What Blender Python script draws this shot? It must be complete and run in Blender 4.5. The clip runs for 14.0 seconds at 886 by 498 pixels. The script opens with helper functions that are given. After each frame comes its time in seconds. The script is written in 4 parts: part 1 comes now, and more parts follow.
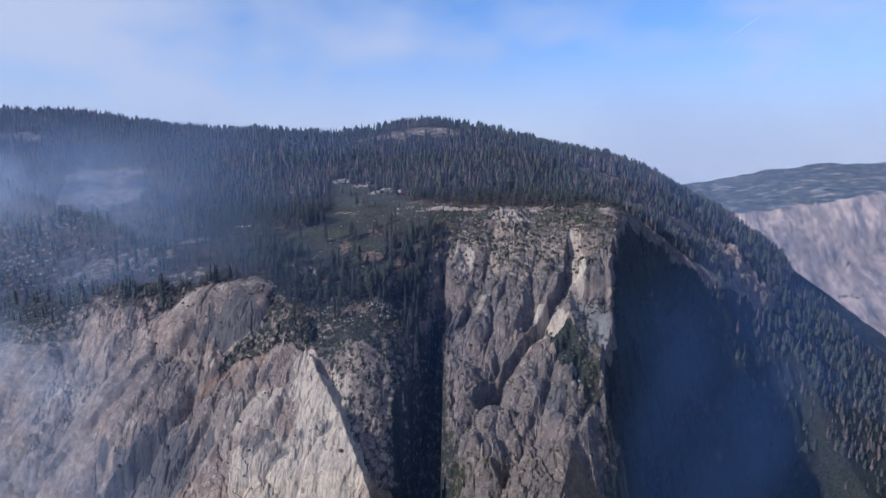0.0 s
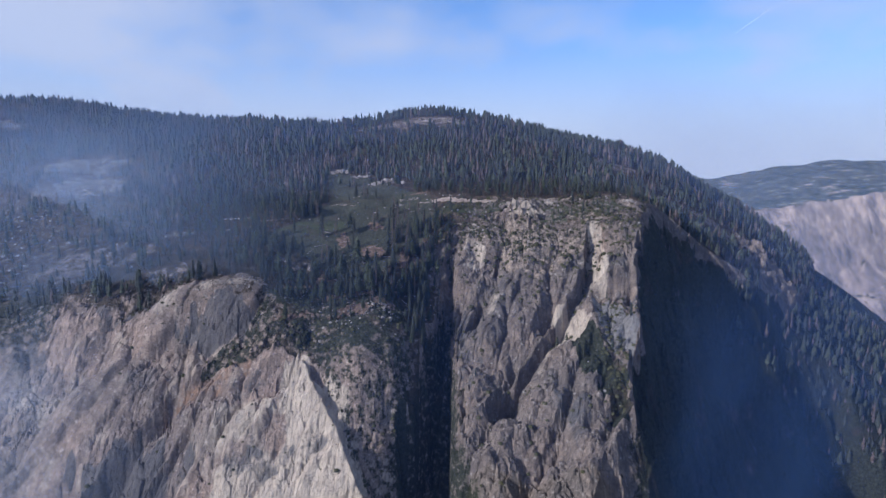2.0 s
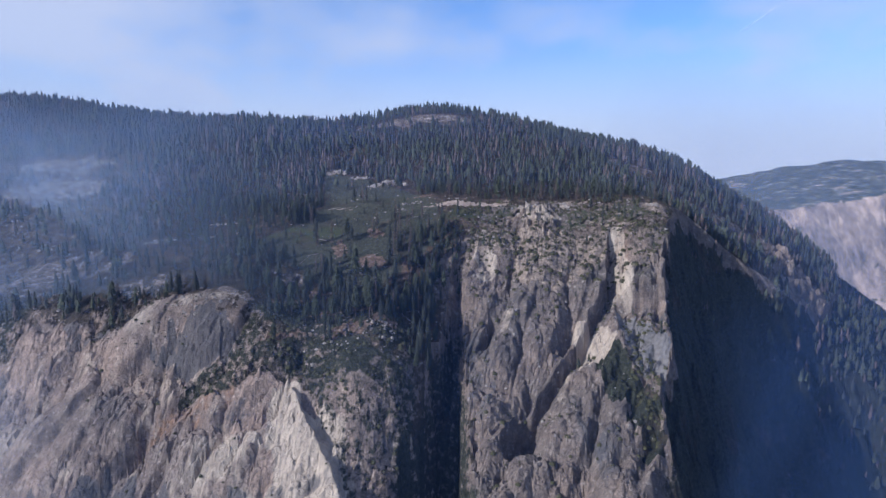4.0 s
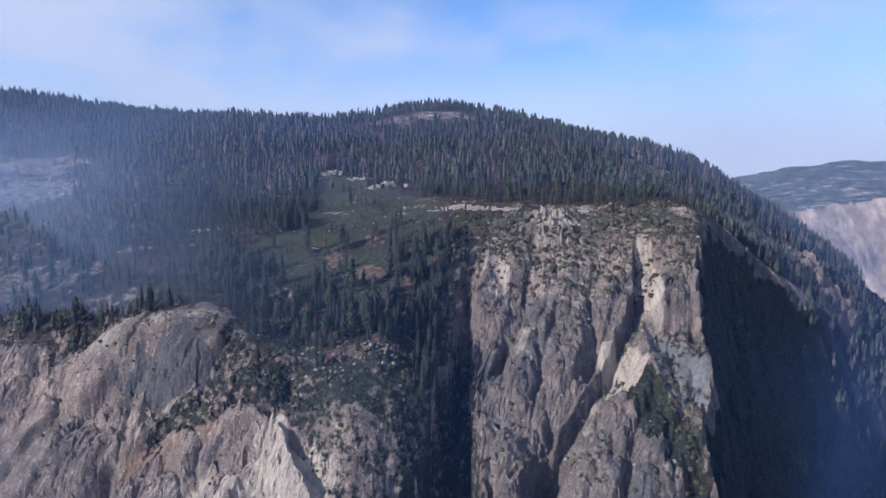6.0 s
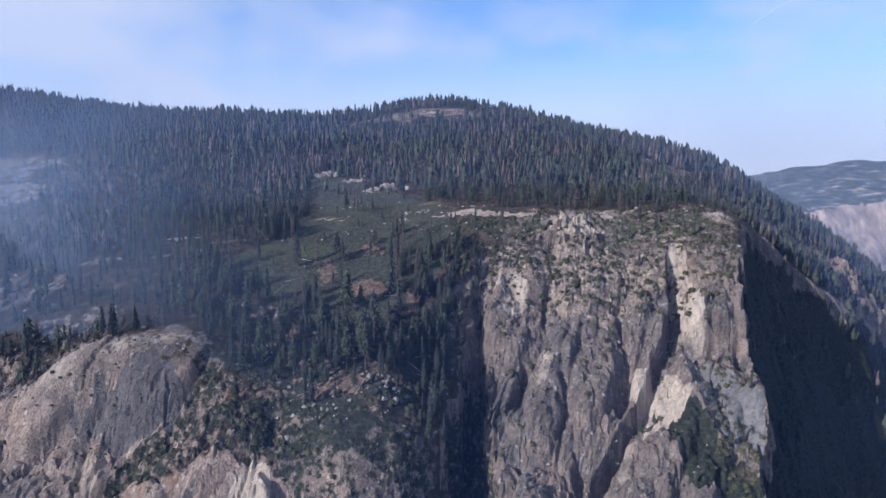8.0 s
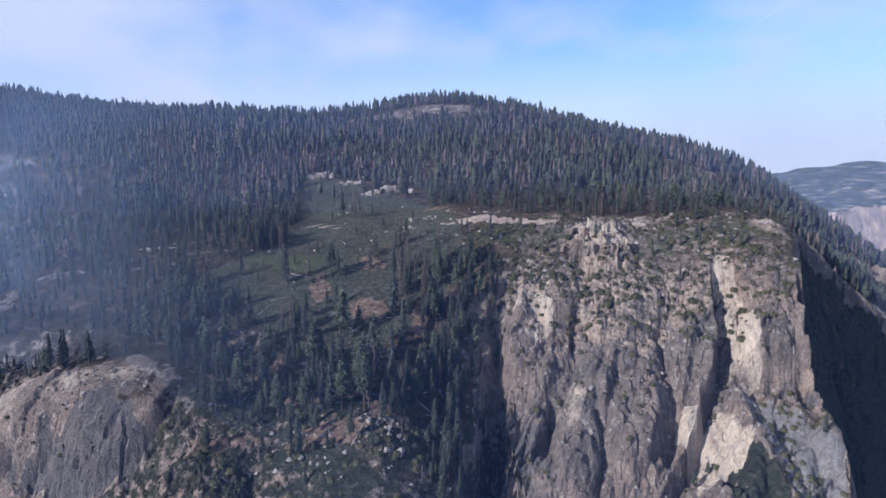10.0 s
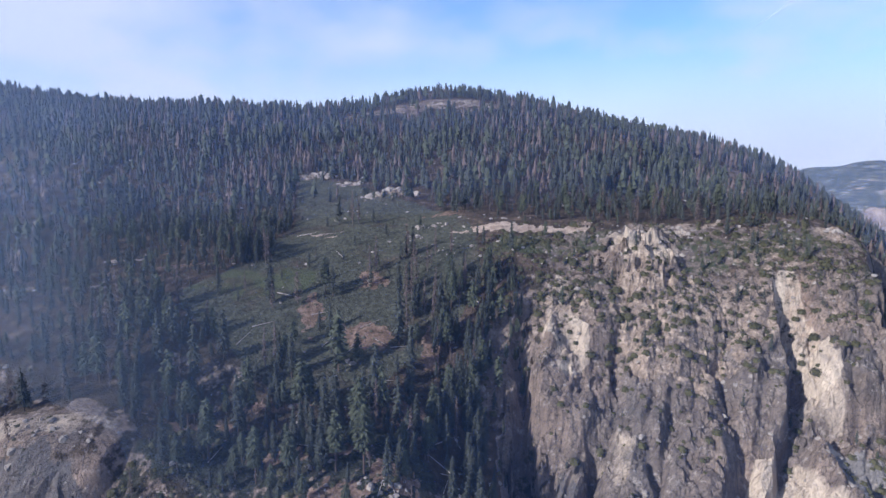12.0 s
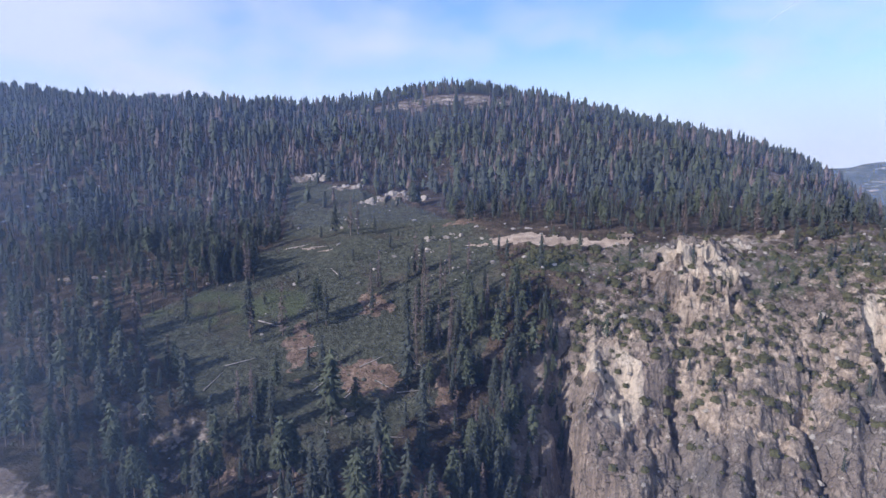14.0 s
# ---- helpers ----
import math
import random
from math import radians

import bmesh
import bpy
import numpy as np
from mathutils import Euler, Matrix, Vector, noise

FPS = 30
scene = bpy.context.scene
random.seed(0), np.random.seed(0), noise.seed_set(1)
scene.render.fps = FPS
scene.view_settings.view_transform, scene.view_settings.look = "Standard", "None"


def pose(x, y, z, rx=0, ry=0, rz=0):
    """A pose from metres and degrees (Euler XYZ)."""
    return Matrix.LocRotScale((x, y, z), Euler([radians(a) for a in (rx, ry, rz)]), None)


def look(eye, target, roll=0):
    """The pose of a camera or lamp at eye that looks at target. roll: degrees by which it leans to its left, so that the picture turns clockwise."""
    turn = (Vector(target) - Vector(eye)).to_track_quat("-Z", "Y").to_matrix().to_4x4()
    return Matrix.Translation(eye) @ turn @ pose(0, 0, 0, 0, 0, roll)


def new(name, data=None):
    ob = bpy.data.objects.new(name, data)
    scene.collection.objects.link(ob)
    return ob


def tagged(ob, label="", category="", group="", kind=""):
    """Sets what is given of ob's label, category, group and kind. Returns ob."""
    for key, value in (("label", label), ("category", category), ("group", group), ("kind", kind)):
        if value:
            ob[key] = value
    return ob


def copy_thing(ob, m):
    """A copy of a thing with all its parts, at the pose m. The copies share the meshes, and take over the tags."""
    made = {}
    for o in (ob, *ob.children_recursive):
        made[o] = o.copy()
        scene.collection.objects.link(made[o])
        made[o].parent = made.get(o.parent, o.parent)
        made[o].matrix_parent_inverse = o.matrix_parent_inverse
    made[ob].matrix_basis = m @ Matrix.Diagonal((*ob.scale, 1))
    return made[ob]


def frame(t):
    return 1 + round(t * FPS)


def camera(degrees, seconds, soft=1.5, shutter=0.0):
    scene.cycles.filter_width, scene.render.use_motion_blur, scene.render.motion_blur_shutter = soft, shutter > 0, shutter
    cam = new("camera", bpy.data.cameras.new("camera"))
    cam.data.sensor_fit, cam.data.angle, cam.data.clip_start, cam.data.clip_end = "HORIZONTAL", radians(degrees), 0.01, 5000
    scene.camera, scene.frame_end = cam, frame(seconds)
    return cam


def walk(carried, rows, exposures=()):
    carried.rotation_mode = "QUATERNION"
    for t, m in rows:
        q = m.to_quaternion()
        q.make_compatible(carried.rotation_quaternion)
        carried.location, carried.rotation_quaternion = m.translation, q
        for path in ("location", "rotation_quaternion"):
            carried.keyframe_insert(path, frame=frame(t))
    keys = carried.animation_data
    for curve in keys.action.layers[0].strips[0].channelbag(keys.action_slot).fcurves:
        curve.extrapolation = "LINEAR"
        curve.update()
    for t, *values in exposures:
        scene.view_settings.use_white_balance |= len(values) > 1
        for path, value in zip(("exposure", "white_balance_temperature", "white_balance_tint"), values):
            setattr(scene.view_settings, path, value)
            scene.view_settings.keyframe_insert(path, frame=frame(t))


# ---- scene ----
cam = camera(75.7, 14.0)
METRES, EYE, TILT, LEAN, TURN = 450.0, 50.0, -7.0, 0.0, 0.0
ROWS = [
    (0.0, 0.0, 0.0, 0.0, 0.01, -0.81, -0.46),
    (0.5, -0.0049, 0.0366, -0.0095, -0.0, -0.81, -0.47),
    (1.0, -0.0097, 0.0726, -0.0163, -0.01, -0.81, -0.48),
    (1.5, -0.014, 0.1079, -0.0174, 0.02, -0.86, -0.52),
    (2.0, -0.0186, 0.1422, -0.0124, 0.03, -0.95, -0.57),
    (2.5, -0.0224, 0.1761, -0.0078, 0.03, -0.96, -0.56),
    (3.0, -0.0261, 0.21, -0.0028, 0.05, -0.92, -0.57),
    (5.5, -0.0487, 0.3825, 0.0193, -0.13, -0.97, -0.59),
    (6.0, -0.0537, 0.4174, 0.0239, -0.22, -0.94, -0.61),
    (6.5, -0.0581, 0.4522, 0.0279, -0.26, -0.9, -0.54),
    (7.0, -0.0628, 0.4874, 0.0327, -0.34, -0.9, -0.53),
    (7.5, -0.0674, 0.5226, 0.0374, -0.39, -0.9, -0.52),
    (8.0, -0.0716, 0.5581, 0.0423, -0.44, -0.91, -0.52),
    (10.5, -0.0948, 0.736, 0.0643, -0.57, -0.83, -0.55),
    (11.0, -0.0994, 0.7716, 0.069, -0.56, -0.87, -0.56),
    (11.5, -0.1042, 0.807, 0.0737, -0.59, -0.89, -0.58),
    (12.0, -0.1085, 0.8423, 0.0778, -0.59, -0.88, -0.56),
    (12.5, -0.1131, 0.8775, 0.0822, -0.61, -0.86, -0.6),
    (13.0, -0.1179, 0.9126, 0.0864, -0.6, -0.81, -0.57),
    (13.5, -0.1228, 0.9478, 0.091, -0.63, -0.8, -0.59),
    (14.0, -0.1273, 0.9827, 0.0951, -0.64, -0.75, -0.61),
]
walk(cam, [(t, pose(0, 0, EYE, TILT, LEAN, TURN) @ pose(METRES * x, METRES * y, METRES * z, 90 + pitch, roll, yaw)) for t, x, y, z, yaw, pitch, roll in ROWS],
     exposures=((0, 0.15, 5400, 11), (3, 0.22, 5400, 11), (7, 0.36, 5500, 11), (11, 0.55, 5650, 11), (14, 0.65, 5800, 11)))

# ---- world, sun, exposure ----
SUN_TO = Vector((-0.755, -0.49, 0.44)).normalized()
sun = new("sun", bpy.data.lights.new("sun", "SUN"))
sun.data.energy, sun.data.angle, sun.data.color = 5.0, radians(0.5), (1.0, 0.91, 0.82)
sun.matrix_world = look((0, 0, 900), Vector((0, 0, 900)) - SUN_TO)


def make_world():
    w = bpy.data.worlds.new("sky")
    scene.world = w
    w.use_nodes = True
    nt = w.node_tree
    nt.nodes.clear()
    out = nt.nodes.new("ShaderNodeOutputWorld")
    bg = nt.nodes.new("ShaderNodeBackground")
    sky = nt.nodes.new("ShaderNodeTexSky")
    sky.sky_type, sky.sun_disc = "NISHITA", False
    sky.sun_elevation = math.asin(SUN_TO.z)
    sky.sun_rotation = math.atan2(SUN_TO.x, SUN_TO.y)
    sky.altitude, sky.air_density, sky.dust_density, sky.ozone_density = 2200, 1.25, 0.0, 7.0
    co = nt.nodes.new("ShaderNodeTexCoord")
    sep = nt.nodes.new("ShaderNodeSeparateXYZ")
    nt.links.new(co.outputs["Generated"], sep.inputs[0])
    # smoke haze: dense at the horizon, thin drifting veils above
    low = nt.nodes.new("ShaderNodeMapRange")
    low.interpolation_type = "SMOOTHERSTEP"
    for k, v in (("From Min", 0.0), ("From Max", 0.30), ("To Min", 0.95), ("To Max", 0.05)):
        low.inputs[k].default_value = v
    nt.links.new(sep.outputs["Z"], low.inputs["Value"])
    mp = nt.nodes.new("ShaderNodeMapping")
    mp.inputs["Scale"].default_value = (2.2, 2.2, 5.0)
    mp.inputs["Location"].default_value = (0.9, 0.2, 0.35)
    nt.links.new(co.outputs["Generated"], mp.inputs["Vector"])
    nz = nt.nodes.new("ShaderNodeTexNoise")
    nz.inputs["Scale"].default_value, nz.inputs["Detail"].default_value, nz.inputs["Roughness"].default_value = 1.6, 5.0, 0.52
    nt.links.new(mp.outputs[0], nz.inputs["Vector"])
    veil = nt.nodes.new("ShaderNodeMapRange")
    for k, v in (("From Min", 0.36), ("From Max", 0.66), ("To Min", 0.15), ("To Max", 0.85)):
        veil.inputs[k].default_value = v
    west = nt.nodes.new("ShaderNodeMath")
    west.operation = "MULTIPLY_ADD"
    west.inputs[1].default_value = -0.14
    nt.links.new(sep.outputs["X"], west.inputs[0])
    nt.links.new(nz.outputs["Fac"], west.inputs[2])
    nt.links.new(west.outputs[0], veil.inputs["Value"])
    mx = nt.nodes.new("ShaderNodeMath")
    mx.operation = "MAXIMUM"
    nt.links.new(low.outputs[0], mx.inputs[0])
    nt.links.new(veil.outputs[0], mx.inputs[1])
    mix = nt.nodes.new("ShaderNodeMix")
    mix.data_type = "RGBA"
    mix.inputs["B"].default_value = (4.15, 4.12, 4.5, 1)
    nt.links.new(mx.outputs[0], mix.inputs["Factor"])
    nt.links.new(sky.outputs[0], mix.inputs["A"])
    nt.links.new(mix.outputs["Result"], bg.inputs["Color"])
    bg.inputs["Strength"].default_value = 0.138
    nt.links.new(bg.outputs[0], out.inputs[0])


make_world()

# ---- materials ----


class Nodes:
    """A small builder of node materials."""

    def __init__(self, name):
        self.mat = bpy.data.materials.new(name)
        self.mat.use_nodes = True
        self.nt = self.mat.node_tree
        self.bsdf = self.nt.nodes["Principled BSDF"]
        self.out = self.nt.nodes["Material Output"]

    def node(self, kind, links=(), **values):
        n = self.nt.nodes.new(kind)
        for k, v in values.items():
            n.inputs[k.replace("_", " ")].default_value = v
        for socket, key in links:
            self.nt.links.new(socket, n.inputs[key])
        return n

    def link(self, a, b):
        self.nt.links.new(a, b)

    def coords(self, scale=(1, 1, 1), turn=(0, 0, 0)):
        tc = self.nt.nodes.new("ShaderNodeTexCoord")
        m = self.node("ShaderNodeMapping", [(tc.outputs["Object"], "Vector")])
        m.inputs["Scale"].default_value = scale
        m.inputs["Rotation"].default_value = turn
        return m.outputs[0]

    def noise(self, vec, scale, detail=4.0, rough=0.55):
        return self.node("ShaderNodeTexNoise", [(vec, "Vector")], Scale=scale, Detail=detail, Roughness=rough).outputs["Fac"]

    def ramp(self, fac, stops):
        r = self.node("ShaderNodeValToRGB", [(fac, "Fac")])
        e = r.color_ramp.elements
        while len(e) < len(stops):
            e.new(0.5)
        for el, (p, c) in zip(e, stops):
            el.position, el.color = p, (*c, 1)
        return r.outputs["Color"]

    def remap(self, fac, a, b, c=0.0, d=1.0):
        return self.node("ShaderNodeMapRange", [(fac, "Value")], From_Min=a, From_Max=b, To_Min=c, To_Max=d).outputs[0]

    def mix(self, fac, a, b, mode="MIX"):
        m = self.nt.nodes.new("ShaderNodeMix")
        m.data_type, m.blend_type = "RGBA", mode
        for s, key in ((fac, "Factor"), (a, "A"), (b, "B")):
            if isinstance(s, (int, float)):
                m.inputs[key].default_value = s
            elif isinstance(s, tuple):
                m.inputs[key].default_value = (*s, 1)
            else:
                self.link(s, m.inputs[key])
        return m.outputs["Result"]

    def math(self, op, a, b=0.0):
        m = self.nt.nodes.new("ShaderNodeMath")
        m.operation = op
        for i, s in enumerate((a, b)):
            if isinstance(s, (int, float)):
                m.inputs[i].default_value = s
            else:
                self.link(s, m.inputs[i])
        return m.outputs[0]

    def attr(self, name):
        n = self.nt.nodes.new("ShaderNodeAttribute")
        n.attribute_name = name
        return n.outputs["Fac"]

    def finish(self, color, rough=0.9, height=None, distance=0.3, strength=0.6, specular=0.2):
        if isinstance(color, tuple):
            self.bsdf.inputs["Base Color"].default_value = (*color, 1)
        else:
            self.link(color, self.bsdf.inputs["Base Color"])
        self.bsdf.inputs["Roughness"].default_value = rough
        self.bsdf.inputs["Specular IOR Level"].default_value = specular
        if height is not None:
            b = self.node("ShaderNodeBump", [(height, "Height")], Strength=strength, Distance=distance)
            self.link(b.outputs[0], self.bsdf.inputs["Normal"])
        return self.mat


def granite_colour(n):
    """Granite: warm grey slabs parted by dark joints, with water streaks, lichen and paler fresh patches."""
    v = n.coords()
    big = n.noise(v, 0.014, 4, 0.55)
    mid = n.noise(v, 0.07, 6, 0.6)
    fine = n.noise(v, 0.8, 5, 0.65)
    streak = n.noise(n.coords((0.42, 0.03, 0.025)), 1.0, 5, 0.6)
    col = n.ramp(mid, [(0.30, (0.105, 0.088, 0.078)), (0.5, (0.185, 0.155, 0.135)), (0.7, (0.30, 0.253, 0.215))])
    col = n.mix(1.0, col, n.ramp(big, [(0.38, (0.80, 0.79, 0.80)), (0.58, (1.14, 1.05, 0.98))]), "MULTIPLY")
    # dark lichen stains, spread at random
    darkening = n.noise(n.coords((1, 0.6, 0.6)), 0.03, 7, 0.7)
    col = n.mix(n.remap(darkening, 0.53, 0.64, 0, 0.6), col, (0.085, 0.081, 0.082))
    col = n.mix(n.math("MULTIPLY", n.remap(streak, 0.54, 0.66, 0, 0.65), n.remap(big, 0.42, 0.56)), col, (0.07, 0.067, 0.07))
    col = n.mix(n.remap(fine, 0.52, 0.64, 0, 0.65), col, (0.075, 0.07, 0.064))
    # two sets of joints, both running down to the south-west
    tc = n.nt.nodes.new("ShaderNodeTexCoord")
    warp = n.node("ShaderNodeTexNoise", [(tc.outputs["Object"], "Vector")], Scale=0.06, Detail=4.0)
    bent = n.node("ShaderNodeVectorMath")
    bent.operation = "MULTIPLY_ADD"
    n.link(warp.outputs["Color"], bent.inputs[0])
    bent.inputs[1].default_value = (16, 16, 16)
    n.link(tc.outputs["Object"], bent.inputs[2])
    cracks = []
    for scale, thin in (((0.028, 0.105, 0.012), 0.03), ((0.11, 0.26, 0.05), 0.05)):
        lie = n.node("ShaderNodeMapping", [(bent.outputs[0], "Vector")])
        lie.inputs["Rotation"].default_value = (0.0, 0.0, -0.95)
        lie.inputs["Scale"].default_value = scale
        joint = n.nt.nodes.new("ShaderNodeTexVoronoi")
        joint.feature = "DISTANCE_TO_EDGE"
        n.link(lie.outputs[0], joint.inputs["Vector"])
        cracks.append(n.remap(joint.outputs["Distance"], 0.0, thin, 1.0, 0.0))
    crack = n.math("MAXIMUM", n.math("MULTIPLY", cracks[0], 0.8), n.math("MULTIPLY", cracks[1], n.remap(mid, 0.42, 0.6, 0.0, 0.6)))
    col = n.mix(n.math("MULTIPLY", crack, 0.75), col, (0.05, 0.047, 0.046))
    pale = n.noise(v, 0.22, 6, 0.7)
    col = n.mix(n.remap(pale, 0.56, 0.68, 0, 0.6), col, (0.42, 0.37, 0.325))
    h = n.math("ADD", n.math("MULTIPLY", mid, 1.6), n.math("ADD", fine, n.math("MULTIPLY", n.noise(v, 0.25, 4, 0.6), 1.4)))
    h = n.math("SUBTRACT", h, n.math("MULTIPLY", crack, 0.8))
    return col, h, mid, fine, streak


def make_terrain_material():
    n = Nodes("mountain_ground")
    rock, h, mid, fine, streak = granite_colour(n)
    v = n.coords()
    fresh = n.ramp(mid, [(0.3, (0.34, 0.28, 0.22)), (0.65, (0.60, 0.50, 0.39))])
    fresh = n.mix(n.remap(streak, 0.5, 0.64, 0, 0.6), fresh, (0.22, 0.195, 0.175))
    fresh = n.mix(n.remap(fine, 0.56, 0.68, 0, 0.45), fresh, (0.19, 0.165, 0.145))
    rock = n.mix(n.attr("tan"), rock, n.mix(1.0, rock, (1.48, 1.41, 1.36), "MULTIPLY"))
    slab = n.ramp(n.noise(v, 0.3, 6, 0.6), [(0.35, (0.15, 0.14, 0.135)), (0.65, (0.215, 0.20, 0.19))])
    rock = n.mix(n.remap(n.attr("slab"), 0.35, 0.6), rock, slab)
    fr = n.math("ADD", n.attr("fresh"), n.math("MULTIPLY", n.math("SUBTRACT", n.noise(n.coords((1, 0.7, 0.6)), 0.05, 7, 0.72), 0.5), 1.2))
    rock = n.mix(n.remap(fr, 0.42, 0.66, 0, 0.9), rock, fresh)
    # dark stains, and shade painted into the crag's recess and plateau face
    dim = n.math("ADD", n.attr("darkening"), n.math("MULTIPLY", n.math("SUBTRACT", n.noise(n.coords((1, 0.5, 0.5)), 0.06, 7, 0.75), 0.5), 1.4))
    rock = n.mix(n.remap(dim, 0.45, 0.62, 0, 0.8), rock, n.ramp(fine, [(0.35, (0.06, 0.06, 0.066)), (0.62, (0.12, 0.117, 0.12)), (0.7, (0.30, 0.28, 0.26))]))
    rust = n.math("MULTIPLY", n.attr("rust"), n.remap(n.noise(v, 0.12, 6, 0.7), 0.42, 0.6))
    rock = n.mix(n.math("MULTIPLY", rust, 0.75), rock, n.ramp(fine, [(0.35, (0.16, 0.09, 0.055)), (0.65, (0.38, 0.225, 0.135))]))
    duff = n.ramp(n.noise(v, 0.12, 6, 0.65), [(0.35, (0.03, 0.025, 0.02)), (0.55, (0.07, 0.053, 0.041)), (0.72, (0.16, 0.115, 0.085))])
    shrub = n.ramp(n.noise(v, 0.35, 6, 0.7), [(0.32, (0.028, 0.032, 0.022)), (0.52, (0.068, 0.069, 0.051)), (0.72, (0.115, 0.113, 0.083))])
    # dark shrub cover, which also puts shade into cove and gully ground
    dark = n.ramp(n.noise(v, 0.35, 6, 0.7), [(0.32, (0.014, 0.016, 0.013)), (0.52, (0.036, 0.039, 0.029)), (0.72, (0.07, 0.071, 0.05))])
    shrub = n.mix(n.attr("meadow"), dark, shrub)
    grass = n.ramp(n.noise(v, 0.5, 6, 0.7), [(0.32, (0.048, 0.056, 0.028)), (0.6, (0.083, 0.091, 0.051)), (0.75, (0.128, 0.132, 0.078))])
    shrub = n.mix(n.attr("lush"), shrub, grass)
    patch = n.noise(v, 0.028, 5, 0.6)
    bare = n.remap(patch, 0.56, 0.64)
    soil = n.mix(n.remap(n.attr("shrub"), 0.2, 0.8), duff, n.mix(n.math("MULTIPLY", bare, 0.55), shrub, duff))
    edge = n.math("ADD", n.attr("rock"), n.math("MULTIPLY", n.math("SUBTRACT", n.noise(v, 0.16, 6, 0.7), 0.5), 1.3))
    col = n.mix(n.remap(edge, 0.42, 0.58), soil, rock)
    gravel = n.ramp(n.noise(v, 0.4, 6, 0.7), [(0.34, (0.16, 0.122, 0.094)), (0.5, (0.28, 0.22, 0.172)), (0.68, (0.44, 0.36, 0.285))])
    sd = n.math("ADD", n.attr("sand"), n.math("MULTIPLY", n.math("SUBTRACT", n.noise(v, 0.13, 6, 0.7), 0.5), 1.9))
    col = n.mix(n.remap(sd, 0.46, 0.6), col, gravel)
    red = n.ramp(n.noise(v, 0.3, 6, 0.7), [(0.35, (0.085, 0.06, 0.044)), (0.55, (0.19, 0.132, 0.10)), (0.7, (0.30, 0.225, 0.175))])
    so = n.math("ADD", n.attr("soil"), n.math("MULTIPLY", n.math("SUBTRACT", n.noise(v, 0.28, 7, 0.8), 0.5), 2.8))
    col = n.mix(n.remap(so, 0.5, 0.62), col, red)
    dirt = n.ramp(n.noise(v, 0.2, 5, 0.6), [(0.35, (0.25, 0.19, 0.152)), (0.65, (0.43, 0.345, 0.278))])
    sc = n.math("ADD", n.attr("scar"), n.math("MULTIPLY", n.math("SUBTRACT", n.noise(v, 0.16, 6, 0.75), 0.5), 2.0))
    col = n.mix(n.remap(sc, 0.45, 0.6), col, dirt)
    return n.finish(col, 0.95, h, 1.3, 0.8, 0.1)


def make_rock_material():
    n = Nodes("granite_boulder")
    col, h, *_ = granite_colour(n)
    return n.finish(n.mix(0.45, col, (0.37, 0.343, 0.308)), 0.92, h, 0.5, 0.7, 0.15)


def make_foliage(name, dark, light, tone=0.5):
    n = Nodes(name)
    geo = n.nt.nodes.new("ShaderNodeNewGeometry")
    oi = n.nt.nodes.new("ShaderNodeObjectInfo")
    v = n.coords()
    isl = n.math("ADD", n.math("MULTIPLY", geo.outputs["Random Per Island"], 0.4), n.math("MULTIPLY", oi.outputs["Random"], 0.2))
    fac = n.math("ADD", isl, n.math("MULTIPLY", n.noise(v, 0.11, 4, 0.75), 0.85))
    col = n.ramp(fac, [(0.2, dark), (0.85, light)])
    return n.finish(col, 0.85, None, specular=0.15)


def make_plain(name, a, b, scale, rough=0.85, bump=0.05):
    n = Nodes(name)
    f = n.noise(n.coords(), scale, 5, 0.65)
    return n.finish(n.ramp(f, [(0.3, a), (0.7, b)]), rough, f, bump, 0.6)


M_GROUND = make_terrain_material()
M_ROCK = make_rock_material()
M_FIR = make_foliage("fir_needles", (0.012, 0.0145, 0.0135), (0.049, 0.054, 0.046))
M_PINE = make_foliage("pine_needles", (0.016, 0.020, 0.014), (0.062, 0.069, 0.046))
M_DEAD = make_foliage("dead_needles", (0.034, 0.027, 0.025), (0.125, 0.096, 0.086))
M_BUSH = make_foliage("manzanita_leaves", (0.020, 0.021, 0.012), (0.074, 0.071, 0.038))
M_BARK = make_plain("bark", (0.045, 0.034, 0.028), (0.13, 0.095, 0.075), 1.2)
M_SNAG = make_plain("weathered_wood", (0.20, 0.17, 0.15), (0.42, 0.37, 0.33), 1.5)
M_GREY_BARK = make_plain("grey_bark", (0.075, 0.062, 0.055), (0.17, 0.145, 0.13), 1.5)

# ---- relief of the land ----


CHANCE = np.random.RandomState(3).rand(512 * 512)


def lattice(ix, iy, seed):
    """A chance number for each point of a whole-number grid."""
    return CHANCE[((ix + seed * 193) & 511) * 512 + ((iy + seed * 71) & 511)]


def value_noise(x, y, seed=0):
    """Smooth noise from -1 to 1 on the plan."""
    x, y = np.asarray(x, float), np.asarray(y, float)
    ix, iy = np.floor(x).astype(np.int64), np.floor(y).astype(np.int64)
    fx, fy = x - ix, y - iy
    ux, uy = fx * fx * fx * (fx * (fx * 6 - 15) + 10), fy * fy * fy * (fy * (fy * 6 - 15) + 10)
    a, b = lattice(ix, iy, seed), lattice(ix + 1, iy, seed)
    c, d = lattice(ix, iy + 1, seed), lattice(ix + 1, iy + 1, seed)
    return 2 * (a + (b - a) * ux + (c - a) * uy + (a - b - c + d) * ux * uy) - 1


def fbm(x, y, size, octaves=4, seed=0, ridged=False):
    total, amp, norm = 0, 1.0, 0
    for k in range(octaves):
        n = value_noise(x / size + 17.3 * k, y / size - 9.1 * k, seed + k)
        total = total + amp * ((1 - 2 * np.abs(n)) if ridged else n)
        norm += amp
        amp, size = amp * 0.5, size * 0.5
    return total / norm


